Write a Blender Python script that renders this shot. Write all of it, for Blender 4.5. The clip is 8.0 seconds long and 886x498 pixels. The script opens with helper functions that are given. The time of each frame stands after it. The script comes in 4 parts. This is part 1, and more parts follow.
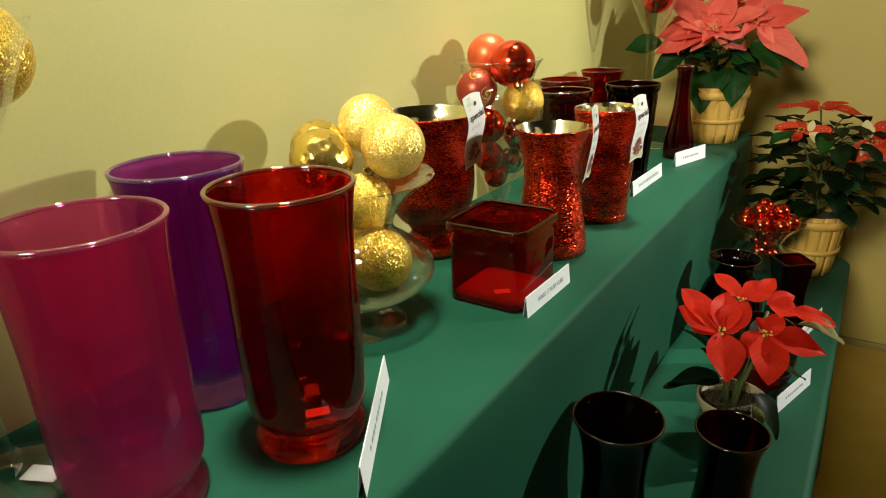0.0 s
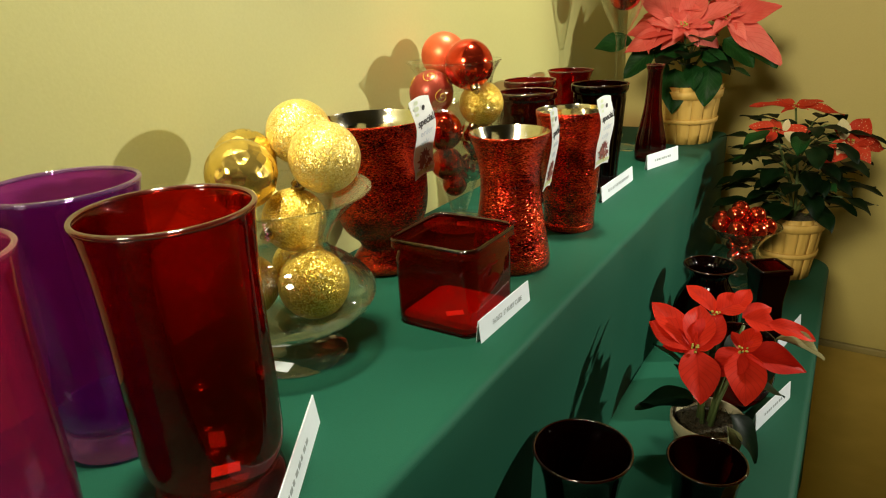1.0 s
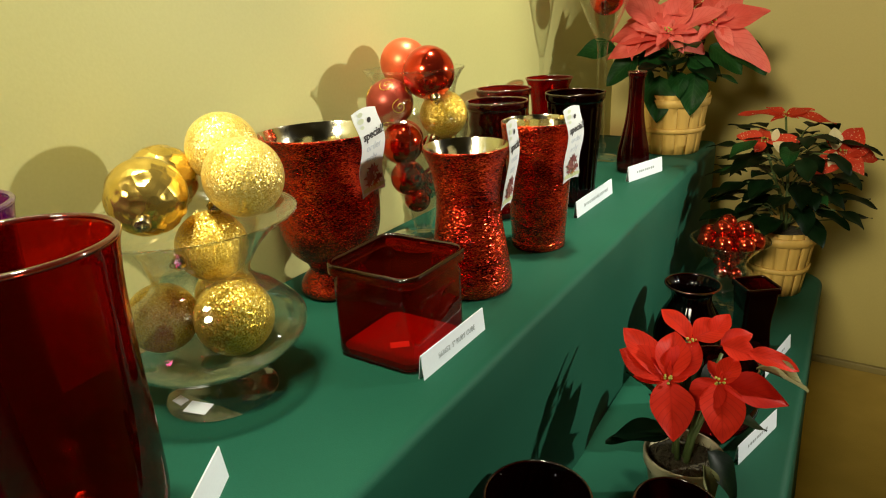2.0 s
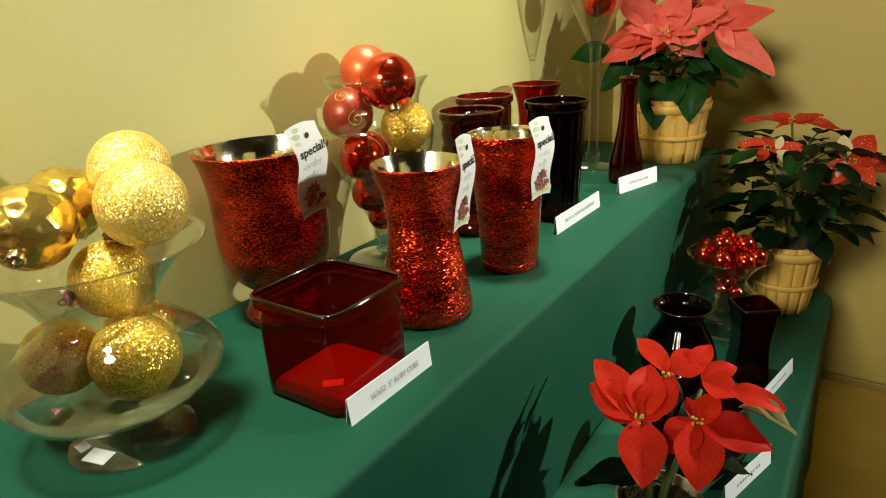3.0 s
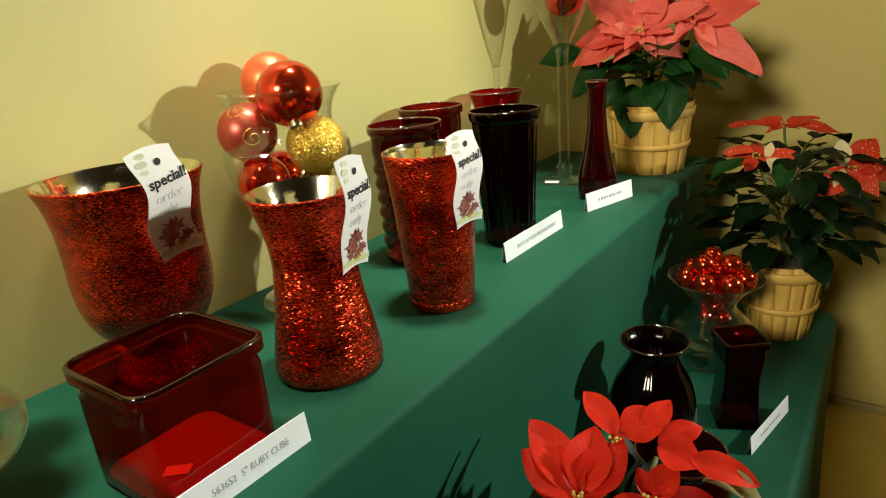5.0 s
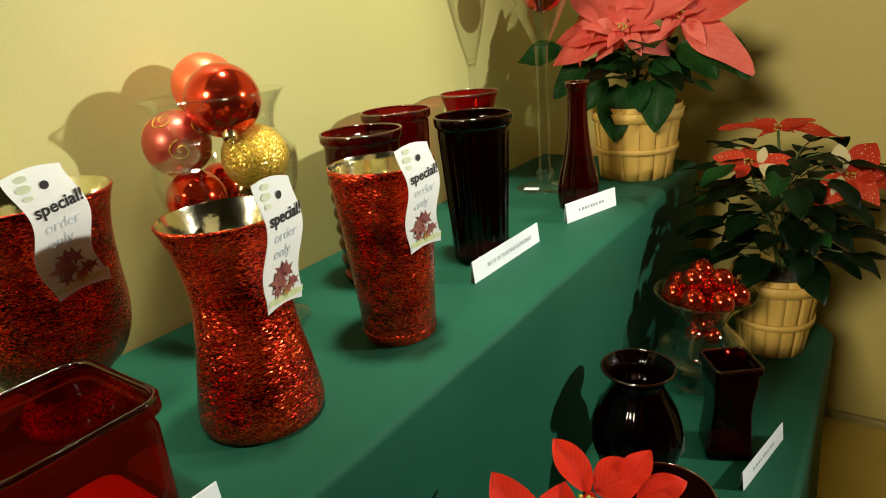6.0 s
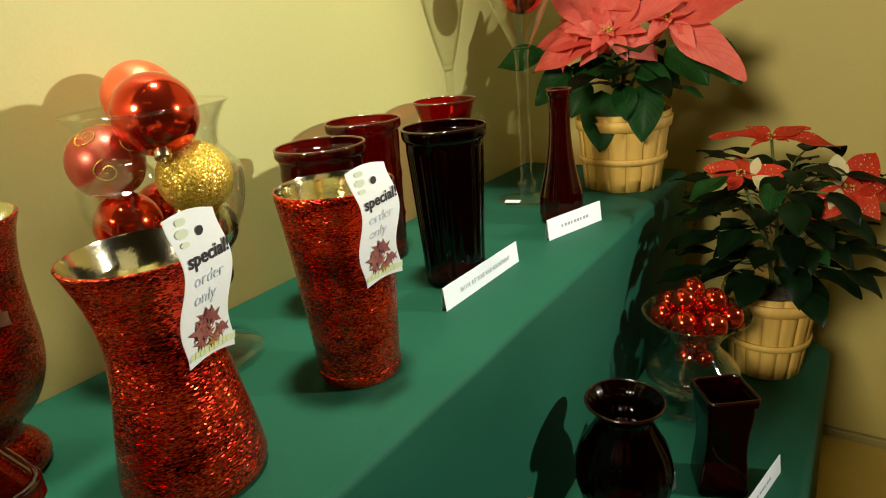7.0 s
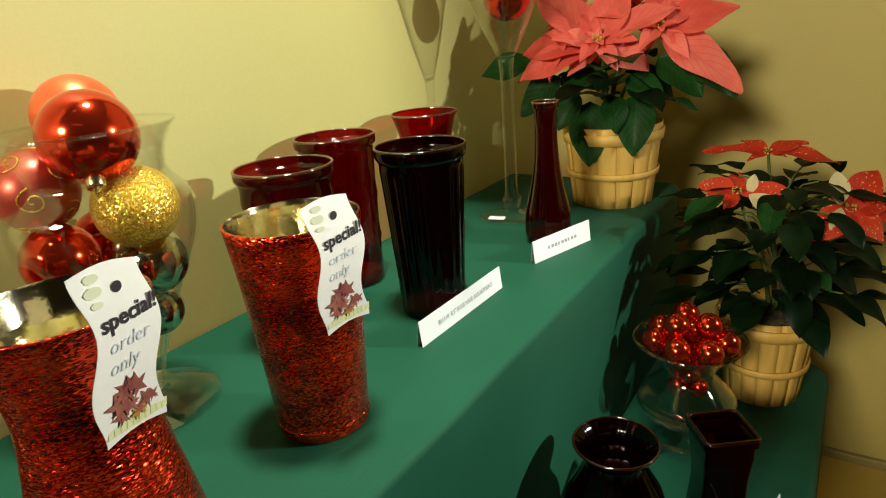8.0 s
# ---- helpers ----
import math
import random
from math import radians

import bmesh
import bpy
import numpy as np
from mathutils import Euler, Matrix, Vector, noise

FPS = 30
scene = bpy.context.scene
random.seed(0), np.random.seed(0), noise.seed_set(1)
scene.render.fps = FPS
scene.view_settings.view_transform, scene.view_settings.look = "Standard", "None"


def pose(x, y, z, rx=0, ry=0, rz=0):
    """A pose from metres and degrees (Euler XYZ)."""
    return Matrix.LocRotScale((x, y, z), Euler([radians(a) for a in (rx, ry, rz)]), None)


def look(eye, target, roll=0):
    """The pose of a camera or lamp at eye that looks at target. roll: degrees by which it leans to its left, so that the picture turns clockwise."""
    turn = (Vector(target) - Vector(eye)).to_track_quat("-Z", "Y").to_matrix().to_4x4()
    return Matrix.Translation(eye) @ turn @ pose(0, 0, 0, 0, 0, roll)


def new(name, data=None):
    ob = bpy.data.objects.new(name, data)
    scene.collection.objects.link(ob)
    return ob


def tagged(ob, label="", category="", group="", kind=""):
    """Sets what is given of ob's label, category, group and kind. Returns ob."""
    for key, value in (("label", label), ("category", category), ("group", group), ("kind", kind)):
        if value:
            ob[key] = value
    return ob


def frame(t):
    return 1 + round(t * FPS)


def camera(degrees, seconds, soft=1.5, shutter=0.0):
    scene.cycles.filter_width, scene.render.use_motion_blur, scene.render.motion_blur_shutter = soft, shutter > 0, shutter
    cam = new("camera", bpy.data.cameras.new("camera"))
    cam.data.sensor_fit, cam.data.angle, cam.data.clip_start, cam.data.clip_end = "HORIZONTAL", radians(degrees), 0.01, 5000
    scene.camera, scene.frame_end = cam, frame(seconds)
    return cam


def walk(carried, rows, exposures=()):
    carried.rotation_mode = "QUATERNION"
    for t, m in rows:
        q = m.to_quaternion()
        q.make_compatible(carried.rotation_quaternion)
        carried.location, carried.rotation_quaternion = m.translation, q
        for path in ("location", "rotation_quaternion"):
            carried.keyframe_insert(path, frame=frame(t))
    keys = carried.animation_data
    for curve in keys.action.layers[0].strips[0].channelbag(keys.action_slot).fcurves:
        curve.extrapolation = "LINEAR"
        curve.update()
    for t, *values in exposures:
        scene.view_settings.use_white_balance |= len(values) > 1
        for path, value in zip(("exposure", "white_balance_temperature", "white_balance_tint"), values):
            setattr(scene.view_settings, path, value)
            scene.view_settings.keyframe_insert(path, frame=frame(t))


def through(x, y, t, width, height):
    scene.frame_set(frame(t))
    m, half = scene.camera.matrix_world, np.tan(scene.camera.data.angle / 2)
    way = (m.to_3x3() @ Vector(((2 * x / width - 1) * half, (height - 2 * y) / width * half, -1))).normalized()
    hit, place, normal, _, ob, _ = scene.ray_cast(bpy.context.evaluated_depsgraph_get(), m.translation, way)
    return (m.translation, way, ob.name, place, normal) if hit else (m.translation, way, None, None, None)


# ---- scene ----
cam = camera(70.0, 8.0, soft=1.1)
PATH = [
    (0, (-0.014, 0.092, 1.119), (-1.072, 1.63, 0.4), -2.3),
    (0.5, (-0.02, 0.137, 1.114), (-1.049, 1.693, 0.395), -2.6),
    (1, (-0.018, 0.184, 1.109), (-1.034, 1.751, 0.393), -2.8),
    (1.5, (-0.006, 0.233, 1.106), (-1.029, 1.799, 0.398), -2.9),
    (1.7, (-0.004, 0.251, 1.103), (-1.023, 1.823, 0.403), -2.9),
    (3, (0.036, 0.391, 1.102), (-1.047, 1.924, 0.411), -3.5),
    (3.5, (0.055, 0.44, 1.097), (-1.059, 1.956, 0.417), -4.1),
    (4, (0.07, 0.485, 1.088), (-1.069, 1.988, 0.423), -4.7),
    (4.5, (0.071, 0.532, 1.085), (-1.072, 2.03, 0.417), -4.9),
    (4.7, (0.068, 0.548, 1.08), (-1.069, 2.056, 0.422), -5.0),
    (6, (0.045, 0.676, 1.077), (-1.067, 2.196, 0.405), -5.3),
    (6.5, (0.035, 0.718, 1.076), (-1.066, 2.247, 0.403), -5.3),
    (7, (0.023, 0.758, 1.077), (-1.065, 2.296, 0.406), -5.3),
    (7.5, (0.007, 0.796, 1.079), (-1.062, 2.348, 0.409), -5.2),
    (8, (-0.005, 0.828, 1.086), (-1.062, 2.386, 0.413), -4.9),
]
walk(cam, [(t, look(eye, target, roll)) for t, eye, target, roll in PATH])

# ---- light ----
world = bpy.data.worlds.new("World")
scene.world = world
world.use_nodes = True
wbg = world.node_tree.nodes["Background"]
wbg.inputs["Color"].default_value = (0.9, 0.8, 0.55, 1)
wbg.inputs["Strength"].default_value = 0.001


def spot_lamp(name, eye, target, power, angle, blend, radius, colour):
    data = bpy.data.lights.new(name, "SPOT")
    data.energy, data.spot_size, data.spot_blend = power, radians(angle), blend
    data.shadow_soft_size, data.color = radius, colour
    ob = new(name, data)
    ob.matrix_world = look(eye, target)
    return ob


KEY = (1.00, 1.94, 1.33)
spot_lamp("display_spotlight", KEY, (-0.62, 0.80, 1.02), 100, 86, 0.7, 0.020, (1.0, 0.96, 0.82))
spot_lamp("room_spotlight", (-0.36, -2.1, 2.50), (-0.15, 2.4, 1.50), 720, 43, 0.7, 0.45, (1.0, 0.90, 0.66))
for lamp_y in (0.45, 1.30):
    spot_lamp("ceiling_downlight", (-0.34, lamp_y, 2.62), (-0.66, lamp_y + 0.05, 0.80), 205, 36, 0.6, 0.11, (1.0, 0.95, 0.74))
room = bpy.data.lights.new("ceiling_panel_light", "AREA")
room.shape, room.size, room.size_y, room.energy, room.color = "RECTANGLE", 1.0, 0.10, 0.3, (1.0, 0.9, 0.68)
room_ob = new("ceiling_panel_light", room)
room_ob.matrix_world = pose(0.9, -0.5, 2.66, 0, 0, 35)

# ---- materials ----
TOP, LOW, WALLX, ENDY, FRONT, EDGE = 0.736, 0.413, -0.682, 2.403, -0.296, 0.006


def mat(name):
    m = bpy.data.materials.new(name)
    m.use_nodes = True
    return m, m.node_tree, m.node_tree.nodes["Principled BSDF"]


def node(tree, kind, **inputs):
    n = tree.nodes.new(kind)
    for key, value in inputs.items():
        n.inputs[key.replace("_", " ")].default_value = value
    return n


def coords(tree, stretch=(1, 1, 1)):
    geo = tree.nodes.new("ShaderNodeTexCoord")
    mp = tree.nodes.new("ShaderNodeMapping")
    mp.inputs["Scale"].default_value = stretch
    tree.links.new(geo.outputs["Object"], mp.inputs["Vector"])
    return mp.outputs["Vector"]


def ramp(tree, fac, stops):
    r = tree.nodes.new("ShaderNodeValToRGB")
    while len(r.color_ramp.elements) < len(stops):
        r.color_ramp.elements.new(0.5)
    for e, (p, c) in zip(r.color_ramp.elements, stops):
        e.position, e.color = p, (*c, 1)
    tree.links.new(fac, r.inputs["Fac"])
    return r.outputs["Color"]


def bump(tree, bsdf, height, strength, distance=0.001):
    b = node(tree, "ShaderNodeBump", Strength=strength, Distance=distance)
    tree.links.new(height, b.inputs["Height"])
    tree.links.new(b.outputs["Normal"], bsdf.inputs["Normal"])
    return b


def two_scale(name, dark, light, fine, coarse, rough=0.6, relief=0.2, stretch=(1, 1, 1), sheen=0.0, dist=0.001, metal=0.0):
    """A surface that varies at a fine and at a coarse scale."""
    m, tree, bsdf = mat(name)
    at = coords(tree, stretch)
    a = node(tree, "ShaderNodeTexNoise", Scale=coarse, Detail=4.0)
    b = node(tree, "ShaderNodeTexNoise", Scale=fine, Detail=3.0)
    mix = node(tree, "ShaderNodeMath")
    mix.operation = "MULTIPLY_ADD"
    mix.inputs[1].default_value = 0.45
    half = node(tree, "ShaderNodeMath")
    half.operation = "MULTIPLY"
    half.inputs[1].default_value = 0.55
    for n in (a, b):
        tree.links.new(at, n.inputs["Vector"])
    tree.links.new(a.outputs["Fac"], half.inputs[0])
    tree.links.new(b.outputs["Fac"], mix.inputs[0])
    tree.links.new(half.outputs[0], mix.inputs[2])
    tree.links.new(ramp(tree, mix.outputs[0], ((0.32, dark), (0.68, light))), bsdf.inputs["Base Color"])
    bsdf.inputs["Roughness"].default_value = rough
    bsdf.inputs["Metallic"].default_value = metal
    bsdf.inputs["Sheen Weight"].default_value = sheen
    bump(tree, bsdf, b.outputs["Fac"], relief, dist)
    return m


def glass(name, tint, body=0.0, body_colour=(0.5, 0.01, 0.01), rough=0.025, gloss=0.055, rim=0.75):
    """Thin glass: clear tinted passage, gloss that grows toward grazing, and a diffuse body colour standing in for
    light held in the glass.
    """
    m, tree, bsdf = mat(name)
    out = tree.nodes["Material Output"]
    at = coords(tree)
    n = node(tree, "ShaderNodeTexNoise", Scale=26.0, Detail=2.0)
    tree.links.new(coords(tree, (1, 1, 0.3)), n.inputs["Vector"])
    b = node(tree, "ShaderNodeBump", Strength=0.30, Distance=0.002)
    tree.links.new(n.outputs["Fac"], b.inputs["Height"])
    s = node(tree, "ShaderNodeTexNoise", Scale=7.0, Detail=6.0)
    tree.links.new(at, s.inputs["Vector"])
    r = node(tree, "ShaderNodeMapRange")
    r.inputs["From Min"].default_value, r.inputs["From Max"].default_value = 0.35, 0.8
    r.inputs["To Min"].default_value, r.inputs["To Max"].default_value = rough, rough + 0.07
    tree.links.new(s.outputs["Fac"], r.inputs["Value"])
    clear = node(tree, "ShaderNodeBsdfTransparent", Color=(*tint, 1))
    gl = node(tree, "ShaderNodeBsdfGlossy", Color=(1, 1, 1, 1))
    tree.links.new(r.outputs["Result"], gl.inputs["Roughness"])
    tree.links.new(b.outputs["Normal"], gl.inputs["Normal"])
    lw = node(tree, "ShaderNodeLayerWeight", Blend=0.5)
    pw = node(tree, "ShaderNodeMath")
    pw.operation = "POWER"
    pw.inputs[1].default_value = 3.6 if name == "clear_glass" else 4.5
    tree.links.new(lw.outputs["Facing"], pw.inputs[0])
    ma = node(tree, "ShaderNodeMath")
    ma.operation = "MULTIPLY_ADD"
    ma.inputs[1].default_value, ma.inputs[2].default_value = rim, gloss
    tree.links.new(pw.outputs[0], ma.inputs[0])
    last = clear.outputs[0]
    if body:
        bsdf.inputs["Base Color"].default_value = (*body_colour, 1)
        bsdf.inputs["Roughness"].default_value = 0.3
        mx = node(tree, "ShaderNodeMixShader", Fac=body)
        tree.links.new(last, mx.inputs[1])
        tree.links.new(bsdf.outputs[0], mx.inputs[2])
        last = mx.outputs[0]
    else:
        tree.nodes.remove(bsdf)
    mg = tree.nodes.new("ShaderNodeMixShader")
    tree.links.new(ma.outputs[0], mg.inputs[0])
    tree.links.new(last, mg.inputs[1])
    tree.links.new(gl.outputs[0], mg.inputs[2])
    tree.links.new(mg.outputs[0], out.inputs["Surface"])
    return m


def solid_glass(name, tint, straight=0.22, rough=0.0, clarity=1.0):
    """Glass with real thickness: bent light, and a share that goes straight on."""
    m, tree, bsdf = mat(name)
    bsdf.inputs["Base Color"].default_value = (*tint, 1)
    bsdf.inputs["Transmission Weight"].default_value = clarity
    bsdf.inputs["IOR"].default_value = 1.47
    bsdf.inputs["Roughness"].default_value = rough
    n = node(tree, "ShaderNodeTexNoise", Scale=24.0, Detail=2.0)
    tree.links.new(coords(tree, (1, 1, 0.3)), n.inputs["Vector"])
    bump(tree, bsdf, n.outputs["Fac"], 0.12, 0.002)
    clear = node(tree, "ShaderNodeBsdfTransparent", Color=(*(c ** 0.5 for c in tint), 1))
    mx = node(tree, "ShaderNodeMixShader", Fac=straight)
    tree.links.new(bsdf.outputs[0], mx.inputs[1])
    tree.links.new(clear.outputs[0], mx.inputs[2])
    tree.links.new(mx.outputs[0], tree.nodes["Material Output"].inputs["Surface"])
    return m


def glitter(name, stops, scale, tilt, rough, metal=1.0, stretch=(1, 1, 1), patch=6.0, coat=0.0, depth=0.35):
    """Tiny flakes, each turned its own way and with its own share of the colour; patches run over many flakes."""
    m, tree, bsdf = mat(name)
    at = coords(tree, stretch)
    v = node(tree, "ShaderNodeTexVoronoi", Scale=scale)
    tree.links.new(at, v.inputs["Vector"])
    sub = node(tree, "ShaderNodeVectorMath")
    sub.operation = "SUBTRACT"
    sub.inputs[1].default_value = (0.5, 0.5, 0.5)
    mul = node(tree, "ShaderNodeVectorMath")
    mul.operation = "SCALE"
    mul.inputs["Scale"].default_value = tilt
    add = node(tree, "ShaderNodeVectorMath")
    norm = node(tree, "ShaderNodeVectorMath")
    norm.operation = "NORMALIZE"
    geo = tree.nodes.new("ShaderNodeNewGeometry")
    tree.links.new(v.outputs["Color"], sub.inputs[0])
    tree.links.new(sub.outputs[0], mul.inputs[0])
    tree.links.new(mul.outputs[0], add.inputs[0])
    tree.links.new(geo.outputs["Normal"], add.inputs[1])
    tree.links.new(add.outputs[0], norm.inputs[0])
    tree.links.new(norm.outputs[0], bsdf.inputs["Normal"])
    n = node(tree, "ShaderNodeTexNoise", Scale=patch, Detail=5.0, Roughness=0.65)
    tree.links.new(coords(tree, (1, 1, stretch[2] * 0.7)), n.inputs["Vector"])
    sep = node(tree, "ShaderNodeSeparateXYZ")
    tree.links.new(v.outputs["Color"], sep.inputs[0])
    share = node(tree, "ShaderNodeMath")
    share.operation = "MULTIPLY_ADD"
    share.inputs[1].default_value = depth
    tree.links.new(sep.outputs["X"], share.inputs[0])
    rest = node(tree, "ShaderNodeMath")
    rest.operation = "MULTIPLY_ADD"
    rest.inputs[1].default_value, rest.inputs[2].default_value = 1.5 * (1 - depth), -0.25 * (1 - depth)
    tree.links.new(n.outputs["Fac"], rest.inputs[0])
    tree.links.new(rest.outputs[0], share.inputs[2])
    tree.links.new(ramp(tree, share.outputs[0], stops), bsdf.inputs["Base Color"])
    bsdf.inputs["Metallic"].default_value = metal
    bsdf.inputs["Roughness"].default_value = rough
    bsdf.inputs["Coat Weight"].default_value = coat
    bsdf.inputs["Coat Roughness"].default_value = 0.04
    wave = node(tree, "ShaderNodeTexNoise", Scale=22.0, Detail=2.0)
    tree.links.new(coords(tree, (1, 1, 0.25)), wave.inputs["Vector"])
    cb = node(tree, "ShaderNodeBump", Strength=0.5, Distance=0.003)
    tree.links.new(wave.outputs["Fac"], cb.inputs["Height"])
    tree.links.new(cb.outputs["Normal"], bsdf.inputs["Coat Normal"])
    return m


def shiny(name, colour, rough, metal=1.0, wobble=0.02, coat=0.0):
    m, tree, bsdf = mat(name)
    at = coords(tree)
    n = node(tree, "ShaderNodeTexNoise", Scale=40.0, Detail=4.0)
    tree.links.new(at, n.inputs["Vector"])
    dim = tuple(c * 0.82 for c in colour)
    tree.links.new(ramp(tree, n.outputs["Fac"], ((0.35, dim), (0.65, colour))), bsdf.inputs["Base Color"])
    bsdf.inputs["Metallic"].default_value = metal
    bsdf.inputs["Roughness"].default_value = rough
    bsdf.inputs["Coat Weight"].default_value = coat
    bump(tree, bsdf, n.outputs["Fac"], wobble, 0.002)
    return m


def petal(name, dark, light, vein, speck=None, rough=0.5, through=0.35):
    """A leaf: veins run out from the midrib (local x along the leaf, y across)."""
    m, tree, bsdf = mat(name)
    uv = tree.nodes.new("ShaderNodeUVMap")
    sep = node(tree, "ShaderNodeSeparateXYZ")
    tree.links.new(uv.outputs["UV"], sep.inputs[0])
    off = node(tree, "ShaderNodeMath")
    off.operation = "SUBTRACT"
    off.inputs[1].default_value = 0.5
    tree.links.new(sep.outputs["Y"], off.inputs[0])
    ab = node(tree, "ShaderNodeMath")
    ab.operation = "ABSOLUTE"
    tree.links.new(off.outputs[0], ab.inputs[0])
    comb = node(tree, "ShaderNodeMath")
    comb.operation = "MULTIPLY_ADD"
    comb.inputs[1].default_value = -0.7
    tree.links.new(ab.outputs[0], comb.inputs[0])
    tree.links.new(sep.outputs["X"], comb.inputs[2])
    wave = node(tree, "ShaderNodeMath")
    wave.operation = "MULTIPLY"
    wave.inputs[1].default_value = 52.0
    tree.links.new(comb.outputs[0], wave.inputs[0])
    sine = node(tree, "ShaderNodeMath")
    sine.operation = "SINE"
    tree.links.new(wave.outputs[0], sine.inputs[0])
    line = node(tree, "ShaderNodeMapRange")
    line.inputs["From Min"].default_value, line.inputs["From Max"].default_value = 0.8, 1.0
    tree.links.new(sine.outputs[0], line.inputs["Value"])
    rib = node(tree, "ShaderNodeMapRange")
    rib.inputs["From Min"].default_value, rib.inputs["From Max"].default_value = 0.035, 0.0
    tree.links.new(ab.outputs[0], rib.inputs["Value"])
    top = node(tree, "ShaderNodeMath")
    top.operation = "MAXIMUM"
    tree.links.new(line.outputs["Result"], top.inputs[0])
    tree.links.new(rib.outputs["Result"], top.inputs[1])
    at = coords(tree)
    n = node(tree, "ShaderNodeTexNoise", Scale=30.0, Detail=5.0)
    tree.links.new(at, n.inputs["Vector"])
    info = tree.nodes.new("ShaderNodeObjectInfo")
    sh = node(tree, "ShaderNodeMath")
    sh.operation = "MULTIPLY_ADD"
    sh.inputs[1].default_value = 0.35
    tree.links.new(info.outputs["Random"], sh.inputs[0])
    low = node(tree, "ShaderNodeMath")
    low.operation = "MULTIPLY"
    low.inputs[1].default_value = 0.5
    tree.links.new(n.outputs["Fac"], low.inputs[0])
    tree.links.new(low.outputs[0], sh.inputs[2])
    base = ramp(tree, sh.outputs[0], ((0.25, dark), (0.75, light)))
    mix = tree.nodes.new("ShaderNodeMix")
    mix.data_type = "RGBA"
    mix.inputs["B"].default_value = (*vein, 1)
    fac = node(tree, "ShaderNodeMath")
    fac.operation = "MULTIPLY"
    fac.inputs[1].default_value = 0.34
    tree.links.new(top.outputs[0], fac.inputs[0])
    tree.links.new(fac.outputs[0], mix.inputs["Factor"])
    tree.links.new(base, mix.inputs["A"])
    last = mix.outputs["Result"]
    if speck:
        v = node(tree, "ShaderNodeTexNoise", Scale=220.0, Detail=3.0)
        tree.links.new(at, v.inputs["Vector"])
        r = node(tree, "ShaderNodeMapRange")
        r.inputs["From Min"].default_value, r.inputs["From Max"].default_value = 0.645, 0.675
        tree.links.new(v.outputs["Fac"], r.inputs["Value"])
        mix2 = tree.nodes.new("ShaderNodeMix")
        mix2.data_type = "RGBA"
        mix2.inputs["B"].default_value = (*speck, 1)
        tree.links.new(r.outputs["Result"], mix2.inputs["Factor"])
        tree.links.new(last, mix2.inputs["A"])
        last = mix2.outputs["Result"]
    tree.links.new(last, bsdf.inputs["Base Color"])
    bsdf.inputs["Roughness"].default_value = rough
    bsdf.inputs["Specular IOR Level"].default_value = 0.12
    bump(tree, bsdf, top.outputs[0], -0.8, 0.0016)
    thru = tree.nodes.new("ShaderNodeBsdfTranslucent")
    tree.links.new(last, thru.inputs["Color"])
    both = node(tree, "ShaderNodeMixShader", Fac=through)
    tree.links.new(bsdf.outputs[0], both.inputs[1])
    tree.links.new(thru.outputs[0], both.inputs[2])
    tree.links.new(both.outputs[0], tree.nodes["Material Output"].inputs["Surface"])
    return m


WALL = two_scale("wall_paint", (0.48, 0.455, 0.165), (0.515, 0.49, 0.185), 260, 3, 0.55, 0.12)
WALL_END = two_scale("wall_paint_end", (0.50, 0.41, 0.12), (0.54, 0.445, 0.14), 260, 3, 0.55, 0.12)
# Walls out of view, kept dark so less light bounces back.
WALL_UNSEEN = two_scale("dim_unseen_wall", (0.19, 0.17, 0.08), (0.22, 0.20, 0.10), 200, 3, 0.7, 0.1)
# The ceiling is out of view; its low tone limits bounced light.
CEIL = two_scale("dim_unseen_ceiling", (0.24, 0.22, 0.15), (0.28, 0.26, 0.18), 200, 3, 0.8, 0.1)
FLOOR = two_scale("tan_carpet", (0.54, 0.375, 0.075), (0.70, 0.50, 0.115), 420, 9, 0.95, 0.6, dist=0.003)
CLOTH = two_scale("green_cloth", (0.005, 0.066, 0.036), (0.009, 0.086, 0.050), 900, 5, 0.62, 0.35, sheen=0.02, dist=0.0006)
CLOTH.node_tree.nodes["Principled BSDF"].inputs["Specular IOR Level"].default_value = 0.15
WOOD = two_scale("basket_wood", (0.50, 0.29, 0.055), (0.74, 0.48, 0.115), 60, 7, 0.6, 0.25, (1, 1, 0.12))
SKIRT = two_scale("skirting", (0.30, 0.24, 0.08), (0.36, 0.29, 0.1), 90, 4, 0.5, 0.1)
TABLEWOOD = two_scale("table_wood", (0.2, 0.12, 0.06), (0.32, 0.2, 0.1), 50, 4, 0.6, 0.2, (1, 0.1, 1))
RUBY = glass("ruby_glass", (0.46, 0.006, 0.003), 0.010, (0.6, 0.010, 0.004), gloss=0.012)
RUBYLIP = glass("ruby_glass_rim", (0.20, 0.004, 0.002), 0.02, (0.4, 0.008, 0.004), 0.02, 0.09, 0.8)
# Orange body colour stands in for lamplight caught inside the cube.
CUBEGLASS = glass("cube_ruby_glow_glass", (0.46, 0.006, 0.003), 0.03, (0.95, 0.060, 0.010), gloss=0.02)
SMOKERUBY = glass("smoky_ruby_glass", (0.14, 0.004, 0.003), 0.012, (0.2, 0.004, 0.003), gloss=0.016)
RUBYD = glass("deep_ruby_glass", (0.27, 0.010, 0.010), 0.025, (0.40, 0.008, 0.008), gloss=0.04)
BLACKRUBY = glass("black_ruby_glass", (0.040, 0.0015, 0.0015), 0.012, (0.08, 0.002, 0.002), gloss=0.022)
CLEAR = glass("clear_glass", (0.965, 0.975, 0.965), 0.0, rough=0.012, gloss=0.06, rim=0.95)
